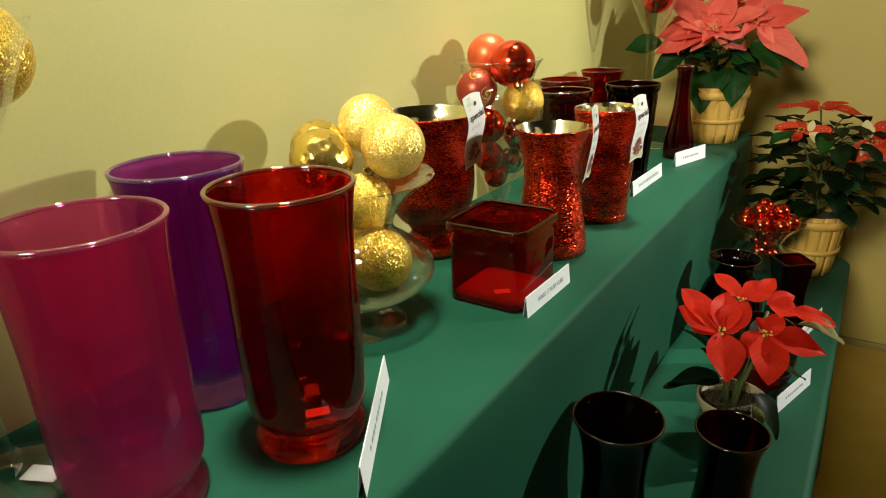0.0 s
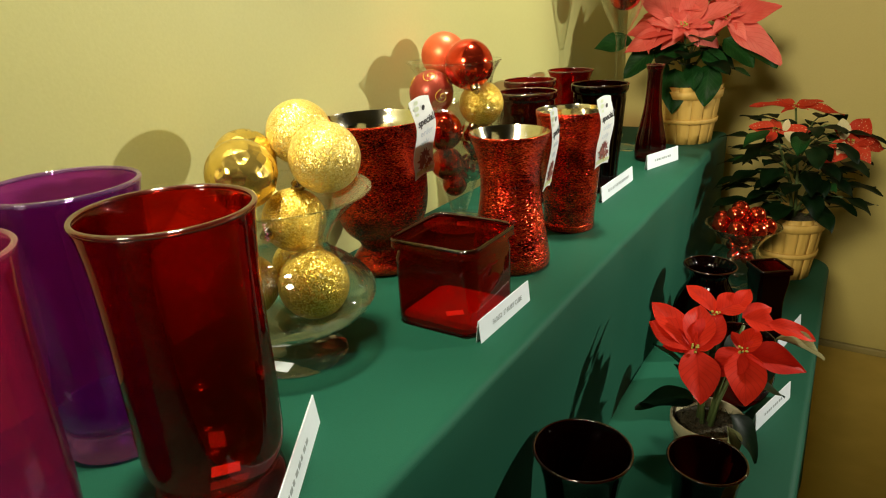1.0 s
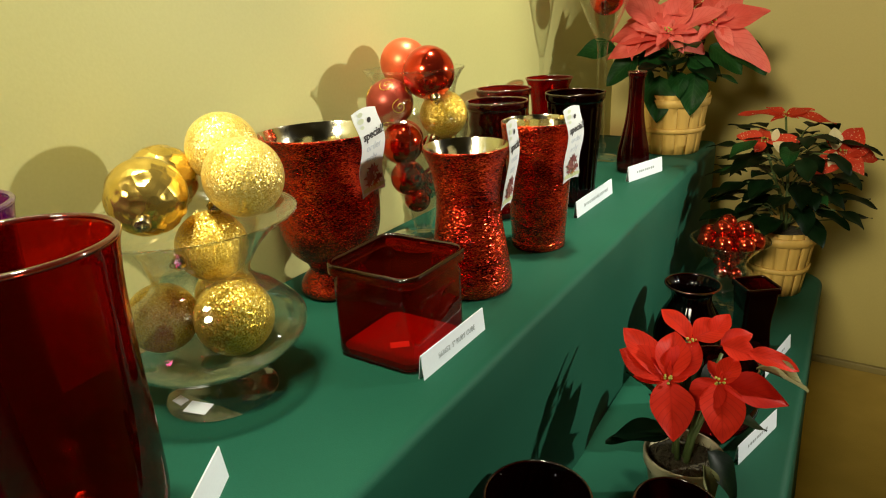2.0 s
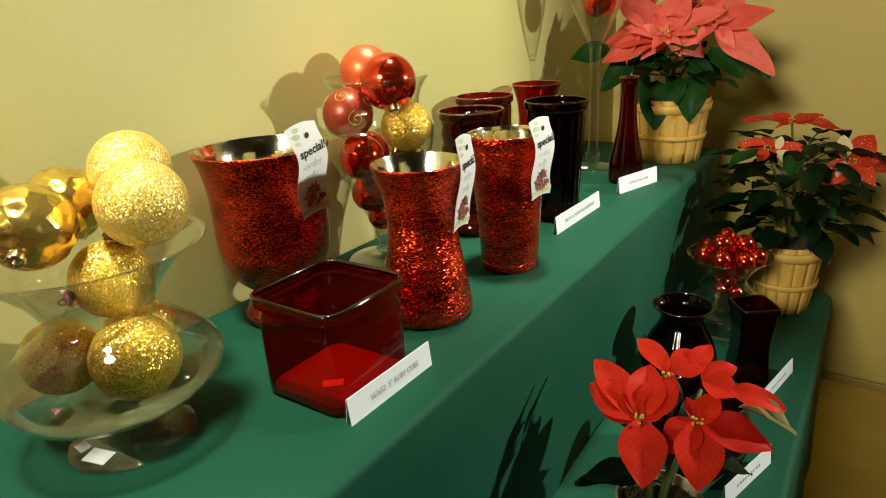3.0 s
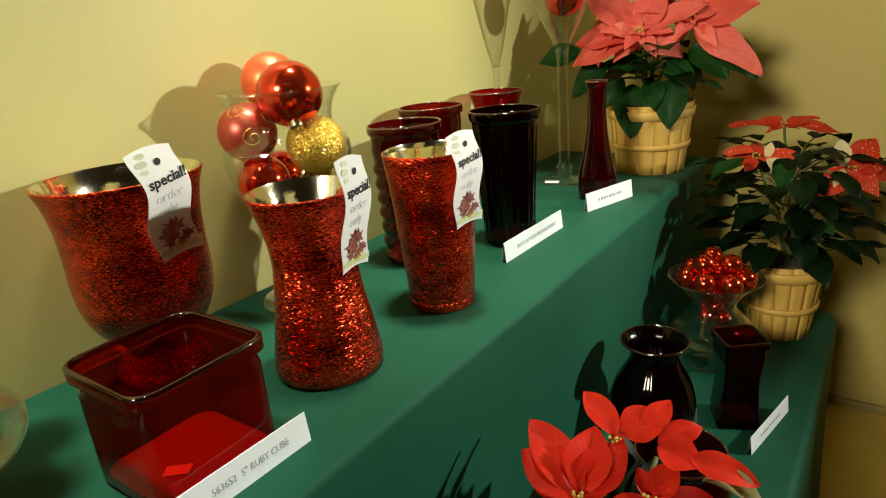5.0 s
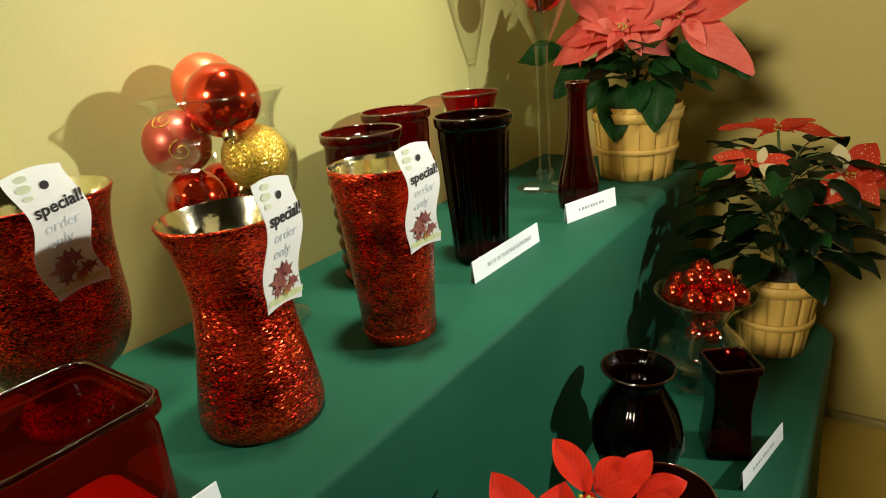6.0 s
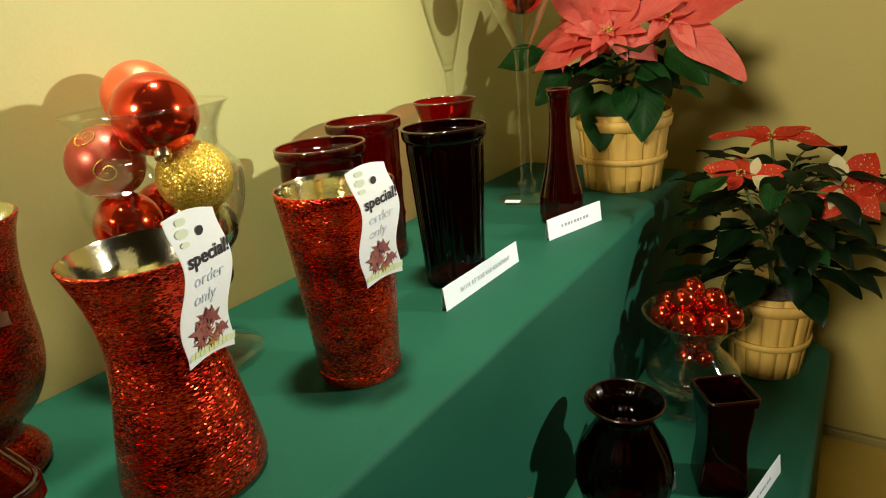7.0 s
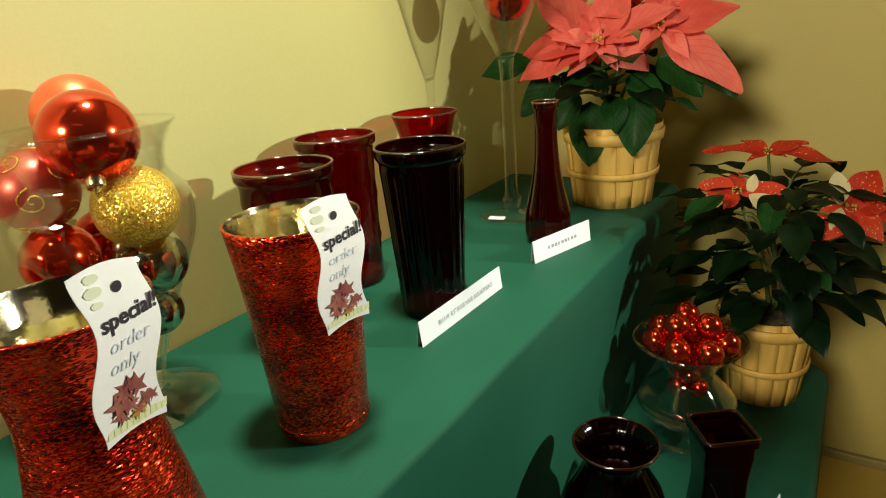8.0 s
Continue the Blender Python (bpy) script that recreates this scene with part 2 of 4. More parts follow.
# Red body colour in the bases stands in for light gathered in thick glass.
DARKBASE = glass("dark_ruby_base_glow", (0.4, 0.02, 0.02), 0.35, (0.40, 0.012, 0.010))
CUBEBASE = glass("cube_base_glow", (0.80, 0.03, 0.01), 0.28, (0.95, 0.050, 0.010))
LIPPINK = glass("pink_glass_lip", (0.85, 0.35, 0.60), 0.10, (0.7, 0.15, 0.35), 0.02, 0.16, 0.8)
LIPVIOLET = glass("violet_glass_lip", (0.62, 0.40, 0.75), 0.10, (0.4, 0.15, 0.5), 0.02, 0.16, 0.8)
LIP = glass("glass_lip", (0.55, 0.13, 0.10), 0.06, (0.55, 0.08, 0.05), 0.04, 0.17, 0.75)
RUBYSOLID = solid_glass("thick_ruby_glass", (0.58, 0.009, 0.003))
PURPLESOLID = solid_glass("thick_purple_glass", (0.44, 0.055, 0.52), 0.22, 0.0, 0.93)
MAGENTASOLID = solid_glass("thick_magenta_glass", (0.90, 0.12, 0.44), 0.35, 0.0, 0.93)
RUBYFOOT = solid_glass("ruby_glass_foot", (0.80, 0.030, 0.010), 0.4)
PURPLEFOOT = solid_glass("purple_glass_foot", (0.55, 0.16, 0.78), 0.4)
MAGENTAFOOT = solid_glass("magenta_glass_foot", (0.88, 0.22, 0.55), 0.4)
CRACKLE = glitter("red_crackle_glass", ((0.31, (0.022, 0.0004, 0.0003)), (0.48, (0.56, 0.011, 0.004)), (0.70, (1.0, 0.11, 0.022))), 430, 0.72, 0.25, 0.88, (1, 1, 2.8), 16, 0.25, 0.42)
MERCURY = shiny("silvered_lining", (0.88, 0.83, 0.62), 0.12, 1.0, 0.35)
GOLDGLIT = glitter("gold_glitter", ((0.18, (0.56, 0.32, 0.016)), (0.50, (0.80, 0.53, 0.055)), (0.82, (0.98, 0.78, 0.22))), 900, 0.85, 0.30, 0.6, (1, 1, 1), 12, 0.0, 0.65)
GOLDPALE = glitter("pale_gold_glitter", ((0.16, (0.68, 0.45, 0.06)), (0.50, (0.87, 0.64, 0.13)), (0.82, (1.0, 0.86, 0.36))), 950, 0.75, 0.34, 0.5, (1, 1, 1), 12, 0.0, 0.65)
GOLDMET = shiny("gold_mirror", (0.97, 0.68, 0.15), 0.2, 0.9, 1.0)
hammer_tree = GOLDMET.node_tree
hammer = node(hammer_tree, "ShaderNodeTexVoronoi", Scale=82.0)
hammer_tree.links.new(coords(hammer_tree), hammer.inputs["Vector"])
bump(hammer_tree, hammer_tree.nodes["Principled BSDF"], hammer.outputs["Distance"], 0.6, 0.003)
SILVERBALL = shiny("pale_gold_mirror", (0.80, 0.74, 0.56), 0.07)
REDMET = shiny("red_mirror", (0.92, 0.070, 0.024), 0.13, 0.95, 0.02, 0.3)
REDMAT = shiny("red_satin", (0.85, 0.16, 0.055), 0.36, 0.5)
SCROLL = shiny("dusky_red_satin", (0.46, 0.075, 0.045), 0.32, 0.5)
ORNCAP = shiny("ornament_cap", (0.72, 0.60, 0.34), 0.25)
PAPER = two_scale("white_card", (0.80, 0.86, 0.92), (0.86, 0.91, 0.96), 300, 12, 0.7, 0.08)
TAGPAPER = two_scale("tag_paper", (0.84, 0.89, 0.88), (0.90, 0.93, 0.92), 200, 10, 0.55, 0.06)
INK = two_scale("black_ink", (0.015, 0.012, 0.02), (0.03, 0.025, 0.03), 300, 20, 0.6, 0.05)
PEN = two_scale("blue_pen", (0.56, 0.63, 0.72), (0.64, 0.70, 0.76), 300, 20, 0.6, 0.05)
GREYINK = two_scale("grey_ink", (0.30, 0.33, 0.35), (0.38, 0.41, 0.43), 300, 20, 0.6, 0.05)
PRINTRED = two_scale("printed_red", (0.16, 0.02, 0.03), (0.42, 0.16, 0.11), 90, 40, 0.6, 0.05)
PRINTGREEN = two_scale("printed_green", (0.56, 0.66, 0.30), (0.76, 0.82, 0.52), 120, 30, 0.6, 0.05)
PRINTPALE = two_scale("printed_pale_green", (0.74, 0.84, 0.58), (0.82, 0.89, 0.70), 120, 30, 0.6, 0.05)
PRINTBROWN = two_scale("printed_brown", (0.38, 0.16, 0.03), (0.62, 0.34, 0.08), 120, 30, 0.6, 0.05)
PETALRED = petal("red_bract", (0.52, 0.012, 0.005), (0.88, 0.044, 0.016), (0.36, 0.008, 0.005), through=0.3)
PETALPINK = petal("coral_bract", (0.76, 0.105, 0.080), (0.97, 0.27, 0.21), (0.62, 0.075, 0.055), through=0.25)
PETALSPECK = petal("speckled_bract", (0.62, 0.045, 0.018), (0.80, 0.085, 0.035), (0.5, 0.03, 0.012), (0.85, 0.66, 0.36))
PETALCREAM = petal("cream_bract", (0.72, 0.62, 0.32), (0.82, 0.74, 0.46), (0.6, 0.5, 0.25))
LEAFGREEN = petal("green_leaf", (0.008, 0.046, 0.010), (0.020, 0.090, 0.018), (0.045, 0.13, 0.035), None, 0.42)
# Near-black green: the shade inside the foliage is put into the leaf colour.
LEAFSHADE = petal("shaded_green_leaf", (0.0015, 0.007, 0.002), (0.005, 0.020, 0.005), (0.008, 0.028, 0.008), None, 0.45)
LEAFDRY = petal("curled_pale_leaf", (0.20, 0.22, 0.09), (0.42, 0.38, 0.19), (0.12, 0.12, 0.05), None, 0.6)
STEM = two_scale("plant_stem", (0.05, 0.09, 0.02), (0.11, 0.15, 0.04), 80, 15, 0.6, 0.2)
CYATHIA = two_scale("yellow_green_buds", (0.35, 0.36, 0.05), (0.62, 0.50, 0.08), 200, 40, 0.5, 0.2)
SOIL = two_scale("mossy_soil", (0.02, 0.018, 0.010), (0.13, 0.11, 0.06), 220, 45, 0.95, 1.0, dist=0.006)
POT = two_scale("cream_pot", (0.58, 0.52, 0.32), (0.66, 0.60, 0.40), 90, 8, 0.45, 0.05)


# ---- mesh helpers ----
def finish(bm, smooth=True):
    bmesh.ops.recalc_face_normals(bm, faces=bm.faces[:])
    for f in bm.faces:
        f.smooth = smooth
    return bm


def mesh_object(name, bm, material, smooth=True):
    if bm.faces:
        finish(bm, smooth)
    me = bpy.data.meshes.new(name)
    bm.to_mesh(me)
    bm.free()
    me.materials.append(material)
    return new(name, me)


def part(name, bm, material, parent, label="", smooth=True):
    ob = mesh_object(name, bm, material, smooth)
    ob.parent = parent
    if label:
        tagged(ob, label)
    return ob


def sharp(ob, angle=40):
    ob.data.set_sharp_from_angle(angle=radians(angle))
    return ob


def thing(name, m, label, category, group="", kind=""):
    ob = new(name)
    ob.empty_display_size = 0.02
    ob.matrix_world = m
    return tagged(ob, label, category, group, kind)


def spin(profile, seg=72, shape=None, closed=True):
    """A turned solid from (r, z) points. shape(angle, r, z) may change r."""
    bm = bmesh.new()
    rings = []
    for r, z in profile:
        if r < 1e-6:
            rings.append([bm.verts.new((0, 0, z))])
        else:
            ring = []
            for i in range(seg):
                a = 2 * math.pi * i / seg
                rr = shape(a, r, z) if shape else r
                ring.append(bm.verts.new((rr * math.cos(a), rr * math.sin(a), z)))
            rings.append(ring)
    pairs = list(zip(rings, rings[1:]))
    if closed and len(rings[0]) > 1 and len(rings[-1]) > 1:
        pairs.append((rings[-1], rings[0]))
    for a, b in pairs:
        for i in range(seg):
            j = (i + 1) % seg
            if len(a) == 1 and len(b) == 1:
                continue
            if len(a) == 1:
                bm.faces.new((a[0], b[j], b[i]))
            elif len(b) == 1:
                bm.faces.new((a[i], a[j], b[0]))
            else:
                bm.faces.new((a[i], a[j], b[j], b[i]))
    return bm


def smooth_line(points, steps=5):
    """Catmull-Rom through the points."""
    pts = [Vector(p) for p in points]
    pts = [pts[0]] + pts + [pts[-1]]
    out = []
    for a, b, c, d in zip(pts, pts[1:], pts[2:], pts[3:]):
        for k in range(steps):
            t = k / steps
            out.append(0.5 * (2 * b + (c - a) * t + (2 * a - 5 * b + 4 * c - d) * t * t + (3 * b - a - 3 * c + d) * t ** 3))
    out.append(pts[-2])
    return [tuple(p) for p in out]


def vessel(outer, wall=0.003, floor=0.010, steps=5):
    """A closed vessel profile: outside from the base up, round the lip, inside down to the floor."""
    out = smooth_line(outer, steps)
    lip_r, lip_z = out[-1]
    inner = [(max(r - wall, 0.001), z) for r, z in reversed(out) if z > floor]
    lip = [(lip_r - wall * 0.15, lip_z + wall * 0.45), (lip_r - wall * 0.5, lip_z + wall * 0.62), (lip_r - wall * 0.85, lip_z + wall * 0.45)]
    return [(0, 0)] + out + lip + inner + [(inner[-1][0] * 0.9, floor), (0, floor)]


def tube(points, radius, seg=8, taper=1.0):
    bm = bmesh.new()
    pts = [Vector(p) for p in points]
    rings = []
    for i, p in enumerate(pts):
        way = (pts[min(i + 1, len(pts) - 1)] - pts[max(i - 1, 0)]).normalized()
        side = way.orthogonal().normalized()
        up = way.cross(side)
        r = radius * (1 + (taper - 1) * i / max(1, len(pts) - 1))
        rings.append([bm.verts.new(p + r * (math.cos(a) * side + math.sin(a) * up)) for a in (2 * math.pi * k / seg for k in range(seg))])
    for a, b in zip(rings, rings[1:]):
        for k in range(seg):
            j = (k + 1) % seg
            bm.faces.new((a[k], a[j], b[j], b[k]))
    bm.faces.new(rings[0][::-1])
    bm.faces.new(rings[-1])
    return bm


def box(x0, y0, z0, x1, y1, z1, bevel=0.0):
    bm = bmesh.new()
    bmesh.ops.create_cube(bm, size=1, matrix=Matrix.LocRotScale(((x0 + x1) / 2, (y0 + y1) / 2, (z0 + z1) / 2), None, (x1 - x0, y1 - y0, z1 - z0)))
    if bevel:
        bmesh.ops.bevel(bm, geom=bm.edges[:], offset=bevel, segments=2, profile=0.5, affect="EDGES")
    return bm


def lettering(text, size, material, parent, m, name="lettering", shear=0.0, bold=0.0, width=1.0):
    cu = bpy.data.curves.new(name, "FONT")
    cu.body, cu.size, cu.shear, cu.offset, cu.resolution_u = text, size, shear, bold, 2
    cu.extrude = 0.00008
    cu.align_x, cu.align_y = "CENTER", "CENTER"
    tmp = bpy.data.objects.new(name, cu)
    scene.collection.objects.link(tmp)
    me = bpy.data.meshes.new_from_object(tmp.evaluated_get(bpy.context.evaluated_depsgraph_get()))
    bpy.data.objects.remove(tmp)
    me.materials.clear()
    me.materials.append(material)
    ob = new(name, me)
    ob.parent = parent
    ob.matrix_local = m @ Matrix.Diagonal((width, 1, 1, 1))
    return ob


# ---- the room ----
def plain(name, bm, material, label, category):
    ob = mesh_object(name, bm, material, False)
    return tagged(ob, label, category, kind="structure")


plain("floor", box(-0.9, -5.1, -0.08, 5.6, 2.6, 0.0), FLOOR, "tan mottled carpet floor", "floor")
plain("wall_west", box(WALLX - 0.12, -5.0, 0.0, WALLX, ENDY + 0.12, 2.7), WALL, "olive-yellow painted wall behind the display", "wall")
plain("wall_north", box(WALLX, ENDY, 0.0, 5.4, ENDY + 0.12, 2.7), WALL_END, "ochre painted end wall of the room", "wall")
plain("wall_east", box(5.4, -5.0, 0.0, 5.52, ENDY + 0.12, 2.7), WALL_UNSEEN, "unseen room wall, kept dark to cut bounced light", "wall")
plain("wall_south", box(WALLX - 0.12, -5.12, 0.0, 5.52, -5.0, 2.7), WALL_UNSEEN, "unseen room wall, kept dark to cut bounced light", "wall")
plain("ceiling", box(-0.9, -5.2, 2.7, 5.6, 2.6, 2.8), CEIL, "plain unseen ceiling, kept dark to cut bounced light", "ceiling")
plain("baseboard", box(WALLX + 0.002, ENDY - 0.014, 0.0, 5.398, ENDY + 0.002, 0.022, 0.003), SKIRT, "narrow ochre baseboard along the wall", "baseboard")


def drape(name, xb, xf, y0, y1, z, z0, label, corner=0.03):
    """A cloth over a long table: flat top, rounded edge, front and end hanging down in slight folds."""
    bm = bmesh.new()
    path = []
    n = 150
    for i in range(n + 1):
        path.append((Vector((xf, y0 + (y1 - corner - y0) * i / n)), Vector((1, 0)), y0 + (y1 - y0) * i / n))
    for i in range(1, 9):
        a = math.pi / 2 * i / 8
        path.append((Vector((xf - corner + corner * math.cos(a), y1 - corner + corner * math.sin(a))), Vector((math.cos(a), math.sin(a))), y1 + 0.01 * i))
    for i in range(1, 25):
        path.append((Vector((xf - corner - (xf - corner - xb) * i / 24, y1)), Vector((0, 1)), y1 + 0.1 + 0.015 * i))
    rows = []
    for p, nrm, s in path:
        col = []
        for k in range(5):
            a = math.pi / 2 * k / 4
            off, zz = -0.012 + 0.012 * math.sin(a), z - 0.012 + 0.012 * math.cos(a)
            wob = 0.0012 * noise.noise((s * 9, k * 0.2, 3.1))
            q = p + nrm * (off + wob)
            col.append(bm.verts.new((q.x, q.y, zz + 0.0006 * noise.noise((s * 14, 0, 7)))))
        for k in range(1, 13):
            f = k / 12
            fold = f * (0.010 * noise.noise((s * 5, f * 0.8, 1.3)) + 0.006 * math.sin(s * 23 + 2 * noise.noise((s * 3, 0, 0)))) + 0.010 * f
            q = p + nrm * fold
            col.append(bm.verts.new((q.x, q.y, z - 0.012 + (z0 - z + 0.012) * f)))
        rows.append(col)
    back = [bm.verts.new((xb, p.y - (0.012 if p.y > y1 - corner else 0), z)) for p, nrm, s in path]
    for i in range(len(rows) - 1):
        a, b = rows[i], rows[i + 1]
        for k in range(len(a) - 1):
            bm.faces.new((a[k], b[k], b[k + 1], a[k + 1]))
        if (back[i].co - back[i + 1].co).length > 1e-5 and rows[i + 1][0].co.x > xb + 1e-4:
            bm.faces.new((back[i], back[i + 1], b[0], a[0]))
        elif rows[i + 1][0].co.x > xb + 1e-4:
            bm.faces.new((back[i], b[0], a[0]))
    bmesh.ops.remove_doubles(bm, verts=bm.verts[:], dist=1e-5)
    ob = mesh_object(name, bm, CLOTH)
    return tagged(ob, label, "tablecloth")


def long_table(name, x0, x1, y0, y1, z, label):
    t = thing(name, pose((x0 + x1) / 2, (y0 + y1) / 2, 0), label, "table")
    w, d = (x1 - x0) / 2, (y1 - y0) / 2
    part("tabletop", box(-w, -d, z - 0.028, w, d, z - 0.004, 0.003), TABLEWOOD, t)
    for sx in (-1, 1):
        for sy in (-1, 1):
            part("leg", box(sx * (w - 0.04) - 0.02, sy * (d - 0.06) - 0.02, 0, sx * (w - 0.04) + 0.02, sy * (d - 0.06) + 0.02, z - 0.029, 0.002), TABLEWOOD, t)
    return t


long_table("display_table", WALLX + 0.02, FRONT - 0.012, -0.9, 2.135, TOP, "wooden display table hidden under a green cloth")
long_table("display_bench", FRONT + 0.02, EDGE - 0.012, -0.9, 2.03, LOW, "low wooden bench hidden under a green cloth")
drape("tablecloth", WALLX + 0.004, FRONT, -0.95, 2.155, TOP, 0.012, "dark green cloth over the tall display table")
drape("tablecloth", FRONT + 0.004, EDGE, -0.95, 2.105, LOW, 0.010, "dark green cloth over the low display bench", 0.07)


# ---- glass vessels ----
def turned(name, m, outer, material, label, category, group="", shape=None, seg=72, base=None, floor=0.012, lip=0.0018, steps=5, lip_mat=None):
    """Blown glass: the wall, the thick base inside it and the rounded lip."""
    t = thing(name, m, label, category, group)
    line = smooth_line(outer, steps)
    part("body", spin([(0, 0.0006)] + line, seg, shape, False), material, t)
    inside = [(r - 0.0012, z) for r, z in line if 0.002 < z < floor]
    r0 = max(line[0][0] - 0.002, 0.01)
    if inside:
        part("base", spin([(0, 0.0022), (r0, 0.0022)] + inside + [(inside[-1][0] * 0.96, floor), (inside[-1][0] * 0.5, floor - 0.0015), (0, floor - 0.002)], seg, shape, False), base or DARKBASE, t, "thick glass base")
    rr, zz = line[-1]
    ring = [(rr - lip * 0.35 + lip * math.cos(a), zz + lip * math.sin(a)) for a in (2 * math.pi * k / 10 for k in range(10))]
    part("lip", spin(ring, seg), lip_mat or (RUBYLIP if material is BLACKRUBY else LIP), t, "rounded glass lip")
    return t


def sticker(parent, x, y, z, turn, w=0.022, h=0.013, tilt=0.0):
    ob = part("price_sticker", box(-w / 2, -h / 2, 0, w / 2, h / 2, 0.0004), PAPER, parent, "small white price sticker", False)
    ob.matrix_local = pose(x, y, z, tilt, 0, turn)
    return ob


def footed_cylinder(x, y, material, label, base, lip):
    """A thick-walled cylinder on a rounded foot."""
    t = thing("cylinder_vase", pose(x, y, TOP, 0, 0, 30), label, "vase", "tall coloured glass vases")
    line = smooth_line([(0.046, 0.0), (0.0515, 0.003), (0.0525, 0.012), (0.049, 0.022), (0.0475, 0.027), (0.052, 0.036), (0.0555, 0.052), (0.0565, 0.10),
                        (0.0565, 0.16), (0.058, 0.21), (0.0605, 0.236), (0.0628, 0.2465)], 5)
    floor, wall = 0.030, 0.0032
    up = [p for p in line if p[1] > floor]
    r0 = up[0][0]
    part("body", spin([(r0 - 0.0006, floor + 0.0006)] + up + [(r - wall, z) for r, z in reversed(up) if z > floor + 0.006] + [(r0 - wall - 0.004, floor + 0.0026), (0, floor + 0.0012), (0, floor + 0.0006)], 80, None, False), material, t)
    low = [p for p in line if p[1] <= floor]
    part("base", spin([(0, 0.0004)] + low + [(r0 - 0.0006, floor), (0, floor)], 80, None, False), base, t, "thick rounded glass foot")
    rr, zz = line[-1]
    ring = [(rr - wall / 2 + 0.0024 * math.cos(a), zz + 0.0016 + 0.0020 * math.sin(a)) for a in (2 * math.pi * k / 10 for k in range(10))]
    part("lip", spin(ring, 80), lip, t, "rounded glass lip")
    return t


v = footed_cylinder(-0.416, 0.440, RUBYSOLID, "tall ruby red glass vase with rounded foot on green cloth", RUBYFOOT, LIP)
sticker(v, 0.012, -0.015, 0.0335, 20)
footed_cylinder(-0.566, 0.446, PURPLESOLID, "tall purple glass vase with rounded foot on green cloth", PURPLEFOOT, LIPVIOLET)
footed_cylinder(-0.474, 0.299, MAGENTASOLID, "tall magenta pink glass vase with rounded foot on green cloth", MAGENTAFOOT, LIPPINK)


def square_vase_of(name, m, side, height, corner, material, label, waist=0.0, twist=0.0, lip=0.004, base=None):
    """A four-sided glass vase with rounded corners and a thick lip."""
    bm = bmesh.new()
    half = side / 2

    def ring(scale, z, turn):
        pts = []
        for q in range(4):
            for k in range(7):
                a = math.pi / 2 * (q + k / 6)
                cx = (half - corner) * (1 if q in (0, 3) else -1)
                cy = (half - corner) * (1 if q in (0, 1) else -1)
                p = Vector((cx + corner * math.cos(a), cy + corner * math.sin(a), 0)) * scale
                p.rotate(Euler((0, 0, turn)))
                pts.append(bm.verts.new((p.x, p.y, z)))
        return pts
    zs = [0.0, 0.002, 0.007] + [0.007 + (height - 0.021) * i / 9 for i in range(1, 10)] + [height - 0.0125, height - 0.010, height - 0.003, height]
    rings = []
    for z in zs:
        f = z / height
        s = 1 - waist * math.sin(math.pi * min(1, f)) ** 2
        if z == 0.0:
            s = 0.93
        elif z == 0.002:
            s = 0.975
        if height - 0.0145 < z < height - 0.011:
            s -= 0.045
        if z >= height - 0.0105:
            s += lip / half
        if z == height:
            s -= 0.02
        rings.append(ring(s, z, twist * f))
    n = len(rings[0])
    for a, b in zip(rings, rings[1:]):
        for i in range(n):
            j = (i + 1) % n
            bm.faces.new((a[i], a[j], b[j], b[i]))
    bm.faces.new(rings[0][::-1])
    t = thing(name, m, label, "vase")
    sharp(part("body", bm, material, t), 50)
    bm = bmesh.new()
    lo, hi = ring(0.90, 0.0022, 0), ring(0.925, 0.0095, twist * 0.05)
    bm.faces.new(lo[::-1])
    bm.faces.new(hi)
    for i in range(n):
        bm.faces.new((lo[i], lo[(i + 1) % n], hi[(i + 1) % n], hi[i]))
    sharp(part("base", bm, base, t, "thick glass base"), 40)
    bm = bmesh.new()
    ls = []
    for ds, dz in ((0.0, 0.0), (0.0, 0.0022), (-0.0016, 0.0034), (-0.0040, 0.0032), (-0.0050, 0.0015), (-0.0045, -0.0020), (-0.002, -0.0022)):
        ls.append(ring(1 + (lip + ds) / half, height + dz - 0.001, twist))
    for a, b in zip(ls, ls[1:] + ls[:1]):
        for i in range(n):
            bm.faces.new((a[i], a[(i + 1) % n], b[(i + 1) % n], b[i]))
    part("lip", bm, RUBYLIP, t, "thick rounded glass lip")
    return t


v = square_vase_of("cube_vase", pose(-0.409, 0.812, TOP), 0.114, 0.112, 0.018, CUBEGLASS, "square ruby red glass cube vase behind its name card", base=CUBEBASE)
sticker(v, 0.01, -0.02, 0.0105, 40)
square_vase_of("square_vase", pose(-0.106, 1.578, LOW, 0, 0, 24), 0.067, 0.156, 0.008, SMOKERUBY, "dark ruby square glass vase with pinched sides on green cloth", 0.16, radians(12), 0.002, DARKBASE)


def ribbed(wave, amount, sharpness=1.0):
    def shape(a, r, z):
        return r * (1 + amount * math.cos(wave * a) * (1 if 0.012 < z < 0.19 else 0))
    return shape


# fluted rose vase
turned("rose_vase", pose(-0.443, 1.443, TOP), [(0.036, 0), (0.0405, 0.003), (0.0415, 0.010), (0.0425, 0.05), (0.046, 0.11), (0.0495, 0.17), (0.0515, 0.196), (0.0525, 0.199),
       (0.0552, 0.203), (0.0560, 0.209), (0.0555, 0.2145)], BLACKRUBY, "tall dark ruby fluted glass rose vase with thick lip", "vase", "rose vases", ribbed(20, 0.018), 120)
# ringed vase
rings = [(0.040, 0), (0.046, 0.004)]
for i in range(7):
    z = 0.014 + 0.0225 * i
    r = 0.047 + 0.0007 * i
    rings += [(r + 0.0022, z), (r - 0.0012, z + 0.011)]
